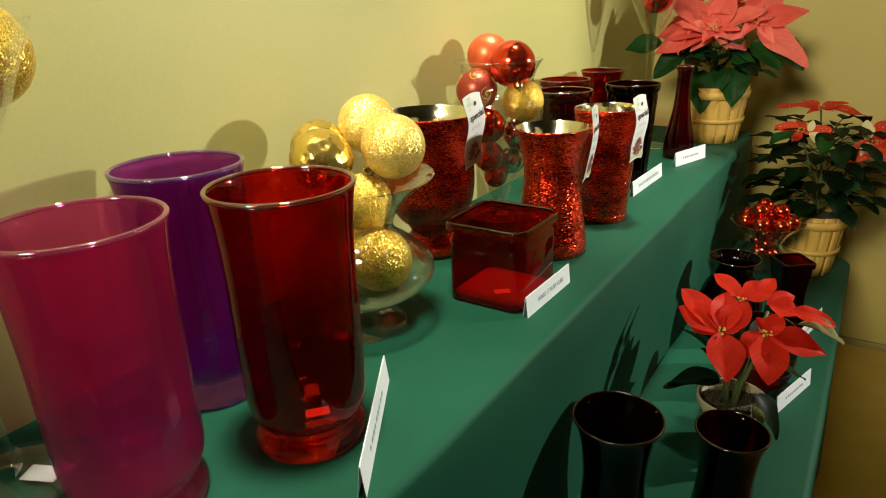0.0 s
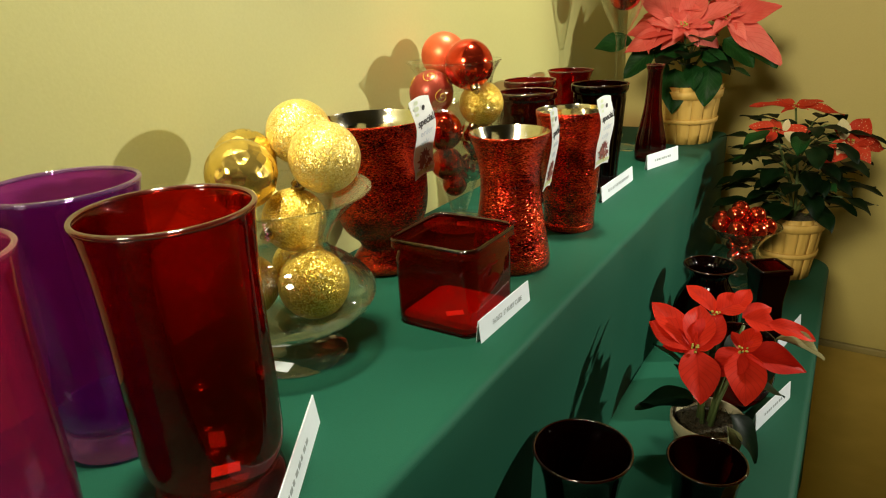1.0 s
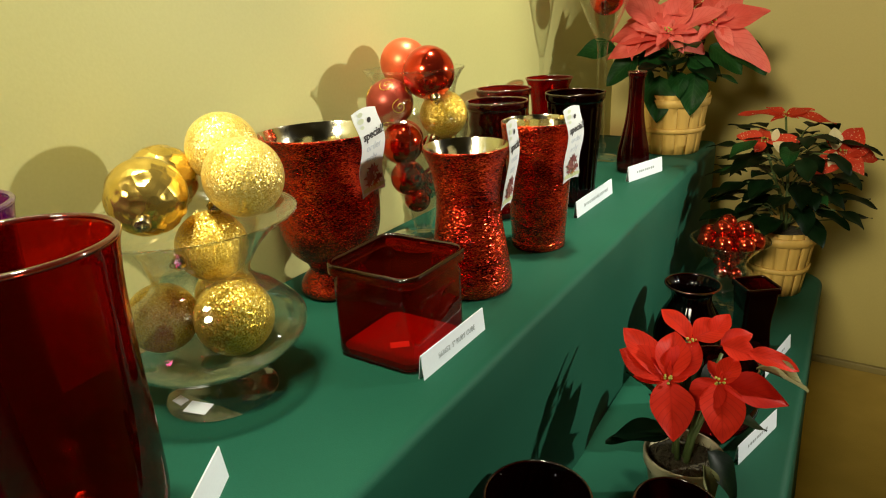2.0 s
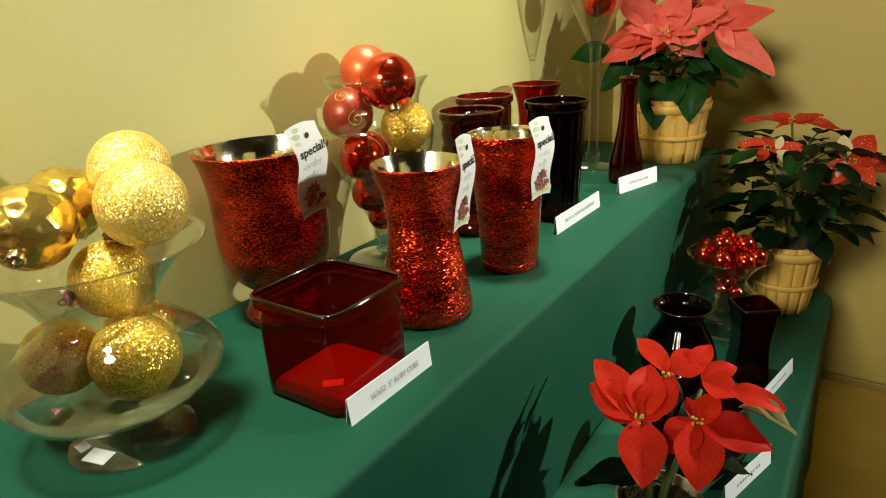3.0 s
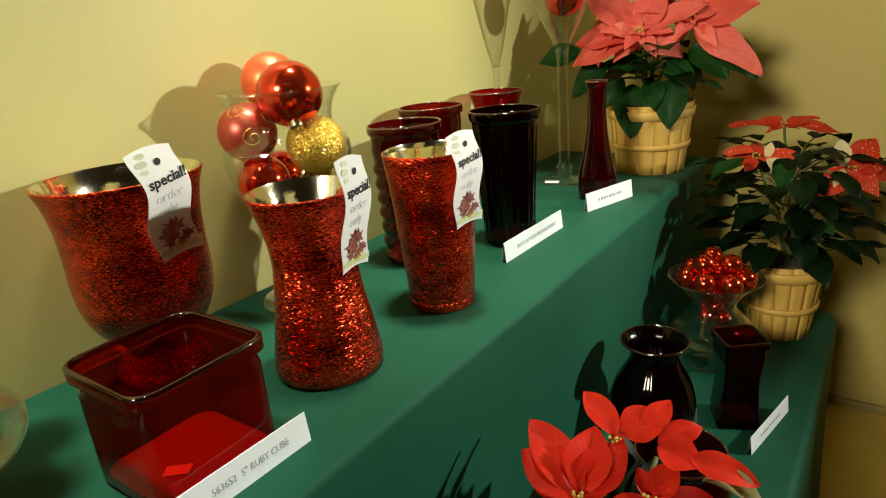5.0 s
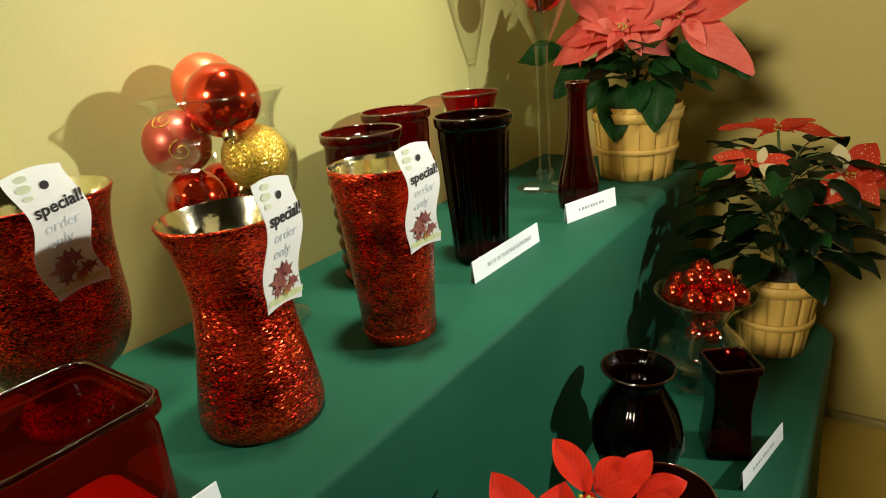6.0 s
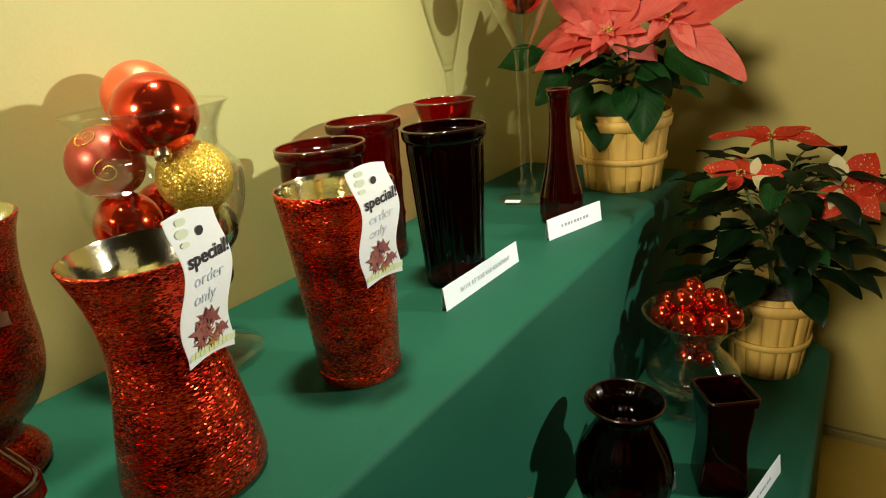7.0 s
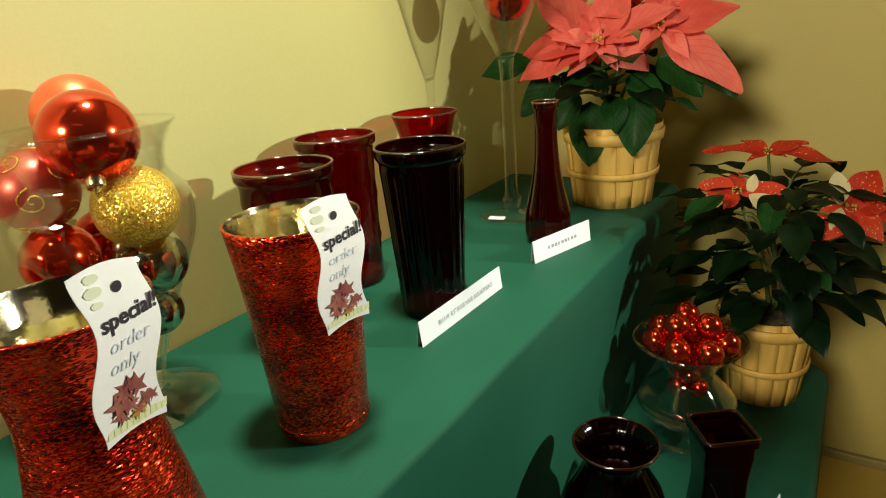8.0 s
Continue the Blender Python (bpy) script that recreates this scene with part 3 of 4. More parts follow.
rings += [(0.0525, 0.176), (0.0515, 0.190), (0.0525, 0.199), (0.0556, 0.203), (0.0562, 0.208), (0.0555, 0.213)]
turned("rose_vase", pose(-0.541, 1.314, TOP), rings, RUBYD, "ruby red glass rose vase with horizontal rings", "vase", "rose vases")
# knobbly vase


def knobs(a, r, z):
    if not 0.02 < z < 0.182:
        return r
    return r + 0.0016 * max(0, math.sin(z * 2 * math.pi / 0.030)) * max(0, math.cos(9 * a + math.pi * int(z / 0.030)))


turned("rose_vase", pose(-0.612, 1.479, TOP), [(0.040, 0), (0.0455, 0.004), (0.047, 0.02), (0.048, 0.06), (0.049, 0.10), (0.0505, 0.15), (0.052, 0.186), (0.0525, 0.199), (0.0560, 0.203),
       (0.0566, 0.209), (0.0560, 0.2145)], RUBYD, "ruby red knobbly glass rose vase close to the wall", "vase", "rose vases", knobs, 90)
# trumpet vase
turned("trumpet_vase", pose(-0.597, 1.679, TOP), [(0.034, 0), (0.040, 0.004), (0.041, 0.02), (0.040, 0.08), (0.040, 0.14), (0.0425, 0.175), (0.0485, 0.20), (0.0540, 0.2155)],
       RUBY, "small ruby red glass vase with flared trumpet rim", "vase", "rose vases")
# bud vase
turned("bud_vase", pose(-0.411, 1.737, TOP), [(0.030, 0), (0.0345, 0.003), (0.0362, 0.015), (0.0362, 0.035), (0.0345, 0.055), (0.0275, 0.085), (0.0205, 0.125), (0.0175, 0.165), (0.0172, 0.20),
       (0.0182, 0.212), (0.0203, 0.216), (0.0203, 0.2235)], RUBYD, "slender dark ruby glass bud vase behind a name card", "vase", "", ribbed(10, 0.03))


# ---- silvered crackle vases ----
def crackle_vase(name, m, outer, label):
    t = thing(name, m, label, "vase", "red crackle vases")
    line = smooth_line(outer, 5)
    top = line[-1]
    prof = [(0, 0)] + line + [(top[0] - 0.0008, top[1] + 0.0012), (top[0] - 0.0020, top[1] + 0.0014)]
    part("crackle_shell", spin(prof, 80, None, False), CRACKLE, t, "red crackled glittering outside")
    inner = [(r - 0.0024, z) for r, z in reversed(line) if z > 0.03]
    inner = [(top[0] - 0.0020, top[1] + 0.0014)] + inner + [(inner[-1][0] * 0.6, 0.027), (0, 0.026)]
    part("lining", spin(inner, 80, None, False), MERCURY, t, "silvered mirror lining")
    return t


BIG = [(0.044, 0), (0.050, 0.004), (0.051, 0.012), (0.045, 0.024), (0.036, 0.036), (0.040, 0.048), (0.056, 0.064), (0.067, 0.088), (0.071, 0.115), (0.071, 0.145), (0.072, 0.18), (0.0765, 0.208), (0.083, 0.227)]
WAIST = [(0.053, 0), (0.058, 0.004), (0.0590, 0.016), (0.0545, 0.045), (0.0480, 0.085), (0.0440, 0.118), (0.0440, 0.140), (0.0485, 0.168), (0.0545, 0.188), (0.0590, 0.2005)]
TAPER = [(0.039, 0), (0.0425, 0.003), (0.0440, 0.012), (0.0435, 0.018), (0.0455, 0.050), (0.0490, 0.100), (0.0530, 0.150), (0.0590, 0.2035)]
crackle_vase("goblet_vase", pose(-0.590, 0.902, TOP), BIG, "large red crackle glass goblet vase, silver-lined, with hanging tag")
crackle_vase("waisted_vase", pose(-0.422, 0.997, TOP), WAIST, "waisted red crackle glass vase, silver-lined, with hanging tag")
crackle_vase("tapered_vase", pose(-0.404, 1.190, TOP), TAPER, "tapered red crackle glass vase, silver-lined, with hanging tag")


# ---- clear glass vessels ----
def footed_glass(name, m, foot, points, stem, label, group=""):
    """Thin clear glass: foot disc with its stem, open bowl and lip."""
    t = thing(name, m, label, "glass vase", group)
    line = smooth_line(points, 5)
    f0 = points[0][1]
    part("foot", spin([(0, 0), (foot - 0.002, 0), (foot, 0.0012), (foot - 0.001, 0.0026), (foot * 0.6, 0.0045), (stem * 1.6, 0.008), (stem, f0), (0, f0)], 72, None, False), CLEAR, t, "round clear glass foot")
    part("bowl", spin([(0, f0 + 0.0005)] + line + [(max(r - 0.0022, 0.001), z) for r, z in reversed(line) if z > f0 + 0.006] + [(0, f0 + 0.005)], 80, None, False), CLEAR, t, "thin clear glass bowl")
    rr, zz = line[-1]
    part("lip", spin([(rr - 0.0004 + 0.0015 * math.cos(a), zz + 0.0015 * math.sin(a)) for a in (2 * math.pi * k / 8 for k in range(8))], 80), CLEAR, t, "fine glass lip")
    return t


GOB = [(0.012, 0.020), (0.015, 0.030), (0.040, 0.037), (0.078, 0.052), (0.0955, 0.071), (0.0935, 0.088), (0.072, 0.110), (0.052, 0.125), (0.048, 0.138), (0.058, 0.157), (0.078, 0.178), (0.1005, 0.196)]
gob = footed_glass("hurricane_glass", pose(-0.521, 0.639, TOP), 0.058, GOB, 0.012, "clear footed hurricane glass holding gold ornament balls")
sticker(gob, 0.010, -0.040, 0.0055, 15, 0.026, 0.016, 8)
sticker(gob, -0.018, -0.040, 0.0055, -5, 0.016, 0.010, 8)
HUR = [(0.013, 0.016), (0.014, 0.022), (0.020, 0.040), (0.036, 0.085), (0.058, 0.130), (0.077, 0.170), (0.083, 0.200), (0.080, 0.220), (0.068, 0.236), (0.064, 0.246), (0.068, 0.266), (0.0805, 0.287)]
hur = footed_glass("urn_glass", pose(-0.592, 1.131, TOP), 0.068, HUR, 0.011, "tall clear footed glass urn holding red and gold balls")
sticker(hur, 0.02, -0.022, 0.007, 30, 0.022, 0.014, 12)
STEMMED = [(0.011, 0.012), (0.016, 0.022), (0.018, 0.034), (0.012, 0.046), (0.0115, 0.10), (0.0115, 0.20), (0.0125, 0.27), (0.020, 0.295), (0.040, 0.335), (0.064, 0.395), (0.082, 0.445), (0.094, 0.490)]


def stemmed(x, y, label, wide=1.0, tall=1.0):
    t = thing("stemmed_glass", pose(x, y, TOP), label, "glass vase", "tall stemmed glasses")
    line = [(r * (wide if z > 0.3 else 1), z * tall) for r, z in smooth_line(STEMMED, 5)]
    low = [p for p in line if p[1] < 0.285 * tall]
    high = [p for p in line if p[1] >= 0.285 * tall]
    part("stem", spin([(0, 0), (0.058, 0), (0.060, 0.0012), (0.058, 0.003), (0.035, 0.006), (0.018, 0.010)] + low + [(0, low[-1][1])], 64, None, False), CLEAR, t, "clear glass foot and long stem")
    part("cup", spin([(0, 0.2855 * tall)] + high + [(max(r - 0.0022, 0.001), z) for r, z in reversed(high) if z > 0.292 * tall] + [(0, 0.291 * tall)], 72, None, False), CLEAR, t, "flared clear glass cup")
    return t


st = stemmed(-0.528, 1.840, "very tall clear stemmed glass holding red balls")
sticker(st, -0.012, -0.040, 0.006, 12, 0.030, 0.014, 6)
gs = stemmed(-0.597, 0.243, "tall clear stemmed glass holding gold ornament balls", 1.15, 0.79)
sticker(gs, 0.020, 0.022, 0.0055, 25, 0.034, 0.018, 5)
LOWGOB = [(r * (0.78 if z < 0.12 else 0.84), z * 0.925) for r, z in GOB]
footed_glass("hurricane_glass", pose(-0.186, 1.753, LOW), 0.049, LOWGOB, 0.011, "clear footed hurricane glass heaped with small red balls")

# ---- dark vessels on the bench ----
turned("jug_vase", pose(-0.203, 1.449, LOW), [(0.036, 0), (0.042, 0.004), (0.048, 0.02), (0.060, 0.055), (0.063, 0.085), (0.056, 0.118), (0.042, 0.145), (0.036, 0.160), (0.039, 0.175), (0.050, 0.188)],
       BLACKRUBY, "almost black ruby glass urn vase with flared lip", "vase", "", ribbed(24, 0.012), 96)
turned("flared_vase", pose(-0.226, 0.792, LOW), [(0.040, 0), (0.045, 0.004), (0.0455, 0.02), (0.043, 0.06), (0.042, 0.10), (0.046, 0.145), (0.053, 0.175), (0.0588, 0.190)],
       BLACKRUBY, "almost black ruby glass vase with flared rim", "vase", "black vases")
turned("flared_vase", pose(-0.100, 0.895, LOW), [(0.036, 0), (0.041, 0.004), (0.041, 0.02), (0.038, 0.05), (0.037, 0.08), (0.040, 0.118), (0.0440, 0.138), (0.0474, 0.150)],
       BLACKRUBY, "short, almost black ruby glass vase with flared rim", "vase", "black vases")
turned("bubble_bowl", pose(-0.118, 1.290, LOW), [(0.036, 0), (0.042, 0.004), (0.056, 0.022), (0.064, 0.05), (0.063, 0.08), (0.056, 0.102), (0.053, 0.112), (0.057, 0.124)],
       RUBYD, "round dark ruby glass bowl behind the small poinsettia", "vase")


# ---- ornament balls ----
def ball(x, y, z, r, material, label, group, lean=(20, 30), cap=True, dimples=False, scroll=False):
    t = thing("ornament_ball", pose(x, y, z, lean[0], lean[1], 0), label, "ornament", group)
    bm = bmesh.new()
    bmesh.ops.create_uvsphere(bm, u_segments=40, v_segments=24, radius=r)
    if dimples:
        for vert in bm.verts:
            vert.co *= 1 - 0.05 * max(0, noise.cell(vert.co * 95))
    part("ball", bm, material, t)
    if cap:
        bm = spin([(0, r * 0.97), (r * 0.20, r * 0.97), (r * 0.205, r * 1.0), (r * 0.19, r * 1.16), (r * 0.17, r * 1.19), (0, r * 1.2)], 16, lambda a, rr, z: rr * (1 + 0.05 * math.cos(8 * a)), False)
        c = part("cap", bm, ORNCAP, t, "small metal hanging cap")
        loop = [(r * 0.09 * math.cos(a), 0, r * 1.25 + r * 0.09 * math.sin(a)) for a in (math.pi * 2 * k / 12 for k in range(13))]
        part("wire_loop", tube(loop, r * 0.018, 5), ORNCAP, c)
    if scroll:
        for k in range(10):
            pts = []
            for j in range(26):
                f = j / 25
                ang = k * 0.628 + (0.34 * (1 - f) + 0.03) * math.cos(f * 9.5)
                lat = (0.45 if k % 2 else -0.35) + (0.34 * (1 - f) + 0.03) * math.sin(f * 9.5) * (1 if k % 2 else -1)
                pts.append((1.004 * r * math.cos(lat) * math.cos(ang), 1.004 * r * math.cos(lat) * math.sin(ang), 1.004 * r * math.sin(lat)))
            part("scroll", tube(pts, r * 0.022, 5), GOLDGLIT, t, "gold glitter scroll line")
    return t


GOLD = "gold balls in the hurricane glass"
ball(-0.550, 0.712, 0.981, 0.0375, GOLDPALE, "pale gold glitter ball heaped on top", GOLD, (10, 0), False)
ball(-0.484, 0.679, 0.964, 0.0385, GOLDPALE, "pale gold glitter ball at the glass rim", GOLD, (150, 40))
ball(-0.532, 0.606, 0.958, 0.0365, GOLDMET, "shiny gold ball with hammered dimples", GOLD, (140, -60), True, True)
ball(-0.592, 0.664, 0.955, 0.036, GOLDMET, "shiny gold ball with hammered dimples", GOLD, (200, 20), True, True)
ball(-0.514, 0.652, 0.898, 0.0350, GOLDGLIT, "gold glitter ball in the glass neck", GOLD, (100, 30))
ball(-0.487, 0.643, 0.830, 0.0390, GOLDGLIT, "gold glitter ball low in the glass", GOLD, (40, 60), False)
ball(-0.560, 0.612, 0.826, 0.0355, GOLDGLIT, "gold glitter ball low in the glass", GOLD, (250, 20), False)
ball(-0.545, 0.682, 0.827, 0.0335, GOLDGLIT, "gold glitter ball low in the glass", GOLD, (30, 20), False)

URN = "balls in the glass urn"
ball(-0.556, 1.118, 1.018, 0.0405, REDMET, "shiny red ball heaped above the urn rim", URN, (160, -30))
ball(-0.621, 1.147, 1.030, 0.039, REDMAT, "satin orange-red ball heaped above the urn rim", URN, (20, 0), False)
ball(-0.612, 1.088, 0.975, 0.037, SCROLL, "dusky red ball with gold scrolls", URN, (95, 40), False, False, True)
ball(-0.545, 1.138, 0.952, 0.0375, GOLDGLIT, "gold glitter ball behind the urn glass", URN, (150, 10))
ball(-0.590, 1.083, 0.913, 0.0335, REDMET, "shiny red ball behind the urn glass", URN, (30, 70), False)
ball(-0.560, 1.150, 0.893, 0.0325, SILVERBALL, "pale mirrored gold ball behind the urn glass", URN, (170, 0))
ball(-0.634, 1.150, 0.905, 0.033, REDMET, "shiny red ball behind the urn glass", URN, (60, 70), False)
ball(-0.598, 1.105, 0.852, 0.029, REDMET, "shiny red ball behind the urn glass", URN, (10, 70), False)
ball(-0.575, 1.150, 0.838, 0.026, SILVERBALL, "pale mirrored gold ball behind the urn glass", URN, (175, 20))
ball(-0.593, 1.120, 0.812, 0.022, REDMET, "shiny red ball low in the urn", URN, (10, 70), False)

ball(-0.524, 1.846, 1.118, 0.040, REDMET, "shiny red ball in the stemmed glass", "balls in the red stemmed glass", (10, 10), False)
ball(-0.538, 1.824, 1.190, 0.042, REDMET, "shiny red ball in the stemmed glass", "balls in the red stemmed glass", (10, 10), False)
ball(-0.590, 0.250, 1.030, 0.034, GOLDGLIT, "gold glitter ball in the stemmed glass", "balls in the gold stemmed glass", (10, 10), False)
ball(-0.584, 0.306, 1.098, 0.042, GOLDGLIT, "gold glitter ball in the stemmed glass", "balls in the gold stemmed glass", (150, 10))
ball(-0.610, 0.262, 1.160, 0.036, GOLDGLIT, "gold glitter ball in the stemmed glass", "balls in the gold stemmed glass", (10, 10), False)

rng = random.Random(4)
HEAP = "small red balls in the low hurricane glass"
for level, ring, cnt, r in ((0.158, 0.030, 4, 0.020), (0.182, 0.052, 7, 0.0205), (0.190, 0.008, 1, 0.0205), (0.208, 0.027, 3, 0.0205), (0.128, 0.017, 3, 0.0150), (0.102, 0.018, 3, 0.0150)):
    for k in range(cnt):
        a = 2 * math.pi * k / cnt + level * 40
        ball(-0.186 + ring * math.cos(a), 1.753 + ring * math.sin(a), LOW + level + rng.uniform(-0.003, 0.003), r, REDMET, "small shiny red ball in the glass heap", HEAP, (rng.uniform(0, 180), rng.uniform(0, 90)), False)


# ---- cards and tags ----
def tent_card(x0, y0, x1, y1, z, h, label, text="", size=0.0085):
    """A folded name card; its front runs from (x0, y0) to (x1, y1) and faces +x."""
    length = math.hypot(x1 - x0, y1 - y0)
    turn = math.degrees(math.atan2(y1 - y0, x1 - x0))
    t = thing("name_card", pose((x0 + x1) / 2, (y0 + y1) / 2, z, 0, 0, turn), label, "card", "name cards")
    f = part("front_panel", box(-length / 2, 0, 0, length / 2, 0.0005, h), PAPER, t, "", False)
    f.matrix_local = pose(0, 0, 0, -6, 0, 0)
    top = Vector((0, h * math.sin(radians(6)), h * math.cos(radians(6))))
    b = part("back_panel", box(-length / 2, -0.0005, -h, length / 2, 0, 0), PAPER, t, "", False)
    b.matrix_local = Matrix.Translation(top + Vector((0, 0.0012, 0))) @ pose(0, 0, 0, 6, 0, 0)
    if text:
        lettering(text, size, GREYINK, f, pose(length * 0.03, -0.0004, h * 0.48, 90, 0, 0), "lettering", 0, 0, 0.86)
    else:
        n = 9
        for k in range(n):
            w = length * 0.5 / n * (0.75 if k % 3 else 0.5)
            xx = -length * 0.26 + length * 0.52 * k / n
            part("text_bar", box(xx, -0.0003, h * 0.42, xx + w, -0.0001, h * 0.56), GREYINK, f, "", False)
    return t


tent_card(-0.341, 0.755, -0.339, 0.887, TOP, 0.029, "white folded name card before the cube vase", '563652  5" RUBY CUBE', 0.0092)
tent_card(-0.396, 1.346, -0.391, 1.534, TOP, 0.031, "white folded name card before the rose vases", '861110  8.5" ROSE VASE ASSORTMENT', 0.0088)
tent_card(-0.386, 1.630, -0.347, 1.758, TOP, 0.034, "white folded name card before the bud vase")
tent_card(-0.312, 0.398, -0.407, 0.549, TOP, 0.032, "white folded name card before the ruby vase")
tent_card(-0.062, 1.490, -0.032, 1.640, LOW, 0.030, "white folded name card before the square vase")
tent_card(-0.066, 1.202, -0.026, 1.335, LOW, 0.034, "white folded name card before the bubble bowl")
tent_card(-0.165, 1.500, -0.155, 1.540, LOW, 0.026, "white folded name card beside the urn vase")


def wavy_tag(m, label):
    """A paper tag with wavy sides, a punched hole, a printed heading, handwriting and a small printed picture."""
    t = thing("paper_tag", m, label, "tag", "special order tags")
    w, h, n = 0.0465, 0.112, 30
    bm = bmesh.new()

    def sway(f):
        return -0.0045 * math.cos(2 * math.pi * f / 0.68)

    def bend(f):
        return -0.006 * math.sin(math.pi * f) + 0.003 * f
    for side in (0.0, 0.0005):
        for i in range(n + 1):
            f = i / n
            for k in range(7):
                xx = (k / 6 - 0.5) * w + sway(f)
                bm.verts.new((xx, bend(f) + side, -h * f + 0.012 + 0.0035 * math.cos(math.pi * (k / 6 - 0.5))))
    bm.verts.ensure_lookup_table()
    m1 = (n + 1) * 7
    for base in (0, m1):
        for i in range(n):
            for k in range(6):
                q = base + i * 7 + k
                bm.faces.new((bm.verts[q], bm.verts[q + 1], bm.verts[q + 8], bm.verts[q + 7]))
    part("paper", bm, TAGPAPER, t)

    def on(xx, f, lift=0.0008):
        return Vector((xx + sway(f), bend(f) - lift, 0.0155 - h * f))
    hole = bmesh.new()
    bmesh.ops.create_circle(hole, cap_ends=True, segments=16, radius=0.0036, matrix=Matrix.Translation(on(0.002, 0.14)) @ pose(0, 0, 0, 90, 0, 0))
    part("punched_hole", hole, INK, t, "dark punched hole", False)
    lettering("special!", 0.0146, INK, t, Matrix.Translation(on(0.001, 0.30)) @ pose(0, 0, 0, 90, -6, 0), "lettering", 0.1, 0.0004, 0.95)
    lettering("order", 0.0125, PEN, t, Matrix.Translation(on(-0.001, 0.44)) @ pose(0, 0, 0, 90, -4, 0), "handwriting", 0.3, -0.00006)
    lettering("only", 0.0125, PEN, t, Matrix.Translation(on(-0.002, 0.56)) @ pose(0, 0, 0, 90, -4, 0), "handwriting", 0.3, -0.00006)
    rr = random.Random(9)
    for k in range(22):
        f, xx = rr.uniform(0.68, 0.90), rr.uniform(-0.010, 0.017)
        if f < 0.74:
            xx = xx * 0.5
        bm = bmesh.new()
        rad = rr.uniform(0.0036, 0.0078)
        c = on(xx, f, 0.0009 + 0.00004 * k)
        turn = rr.uniform(0, 6)
        bm.faces.new([bm.verts.new(c + Vector((rad * (1.25 if j % 2 else 0.45) * rr.uniform(0.8, 1.2) * math.cos(turn + a), 0, rad * (1.25 if j % 2 else 0.45) * rr.uniform(0.8, 1.2) * math.sin(turn + a)))) for j, a in ((j, math.pi * 2 * j / 10) for j in range(10))])
        part("printed_flower", bm, (PRINTRED, PRINTRED, PRINTBROWN, PRINTRED, PRINTRED)[k % 5], t, "", False)
    for k in range(10):
        bm = bmesh.new()
        f, xx = 0.945, -0.0205 + 0.0046 * k
        c = on(xx, f, 0.0009)
        bm.faces.new([bm.verts.new(c + Vector(p)) for p in ((-0.002, 0, -0.003), (0.0022, 0, -0.003), (0.003, 0, 0.003), (-0.001, 0, 0.004 + 0.001 * (k % 3)))])
        part("printed_grass", bm, PRINTGREEN, t, "", False)
    for f, xx, s in ((0.06, -0.010, 0.005), (0.13, -0.013, 0.006), (0.2, -0.015, 0.004)):
        bm = bmesh.new()
        c = on(xx, f, 0.0008)
        bm.faces.new([bm.verts.new(c + Vector((s * math.cos(a), 0, 0.6 * s * math.sin(a)))) for a in (math.pi * 2 * j / 10 for j in range(10))])
        part("printed_leaf", bm, PRINTPALE, t, "", False)
    return t


wavy_tag(pose(-0.503, 0.895, 0.984, 3.9, -5.5, 89), "wavy white paper order tag on the goblet vase rim")
wavy_tag(pose(-0.358, 1.004, 0.958, 3.3, 3.7, 100.6), "wavy white paper order tag on the waisted vase rim")
wavy_tag(pose(-0.343, 1.174, 0.952, 1.1, -1.7, 82.3), "wavy white paper order tag on the tapered vase rim")


# ---- poinsettias ----
def leaf_bm(length, width, fold=0.25, droop=0.3, wave=0.0, seed=0, widest=0.42):
    """A pointed leaf along +x, folded on its midrib and drooping to its tip, with a slight thickness of a thin closed sheet."""
    bm = bmesh.new()
    uv = bm.loops.layers.uv.new("UVMap")
    n, across = 12, 6
    r = random.Random(seed)
    ph = r.uniform(0, 6)
    grid = []
    for i in range(n + 1):
        f = i / n
        w = width * 0.5 * (math.sin(math.pi * f ** (math.log(0.5) / math.log(widest))) ** 0.85 if 0 < f < 1 else 0.0) + 0.0006
        cx = length * (f - 0.06 * droop * f * f)
        cz = -droop * length * f * f * 0.6 + 0.02 * length * math.sin(math.pi * f)
        row = []
        for k in range(across + 1):
            g = k / across * 2 - 1
            yy = w * g
            zz = cz + fold * abs(yy) + wave * length * math.sin(ph + f * 9 + g * 2) * abs(g)
            row.append((bm.verts.new((cx, yy, zz)), (f, 0.5 + 0.5 * g)))
        grid.append(row)
    for i in range(n):
        for k in range(across):
            quad = (grid[i][k], grid[i + 1][k], grid[i + 1][k + 1], grid[i][k + 1])
            face = bm.faces.new([q[0] for q in quad])
            for loop, q in zip(face.loops, quad):
                loop[uv].uv = q[1]
    return bm


def leaf_at(name, parent, base, way, up, length, width, material, seed, fold=0.25, droop=0.3, wave=0.02, label="", widest=0.42):
    way = Vector(way).normalized()
    side = Vector(up).cross(way).normalized()
    nz = way.cross(side)
    m = Matrix((way, side, nz)).transposed().to_4x4()
    m.translation = base
    ob = part(name, leaf_bm(length, width, fold, droop, wave, seed, widest), material, parent, label)
    ob.matrix_local = m
    return ob


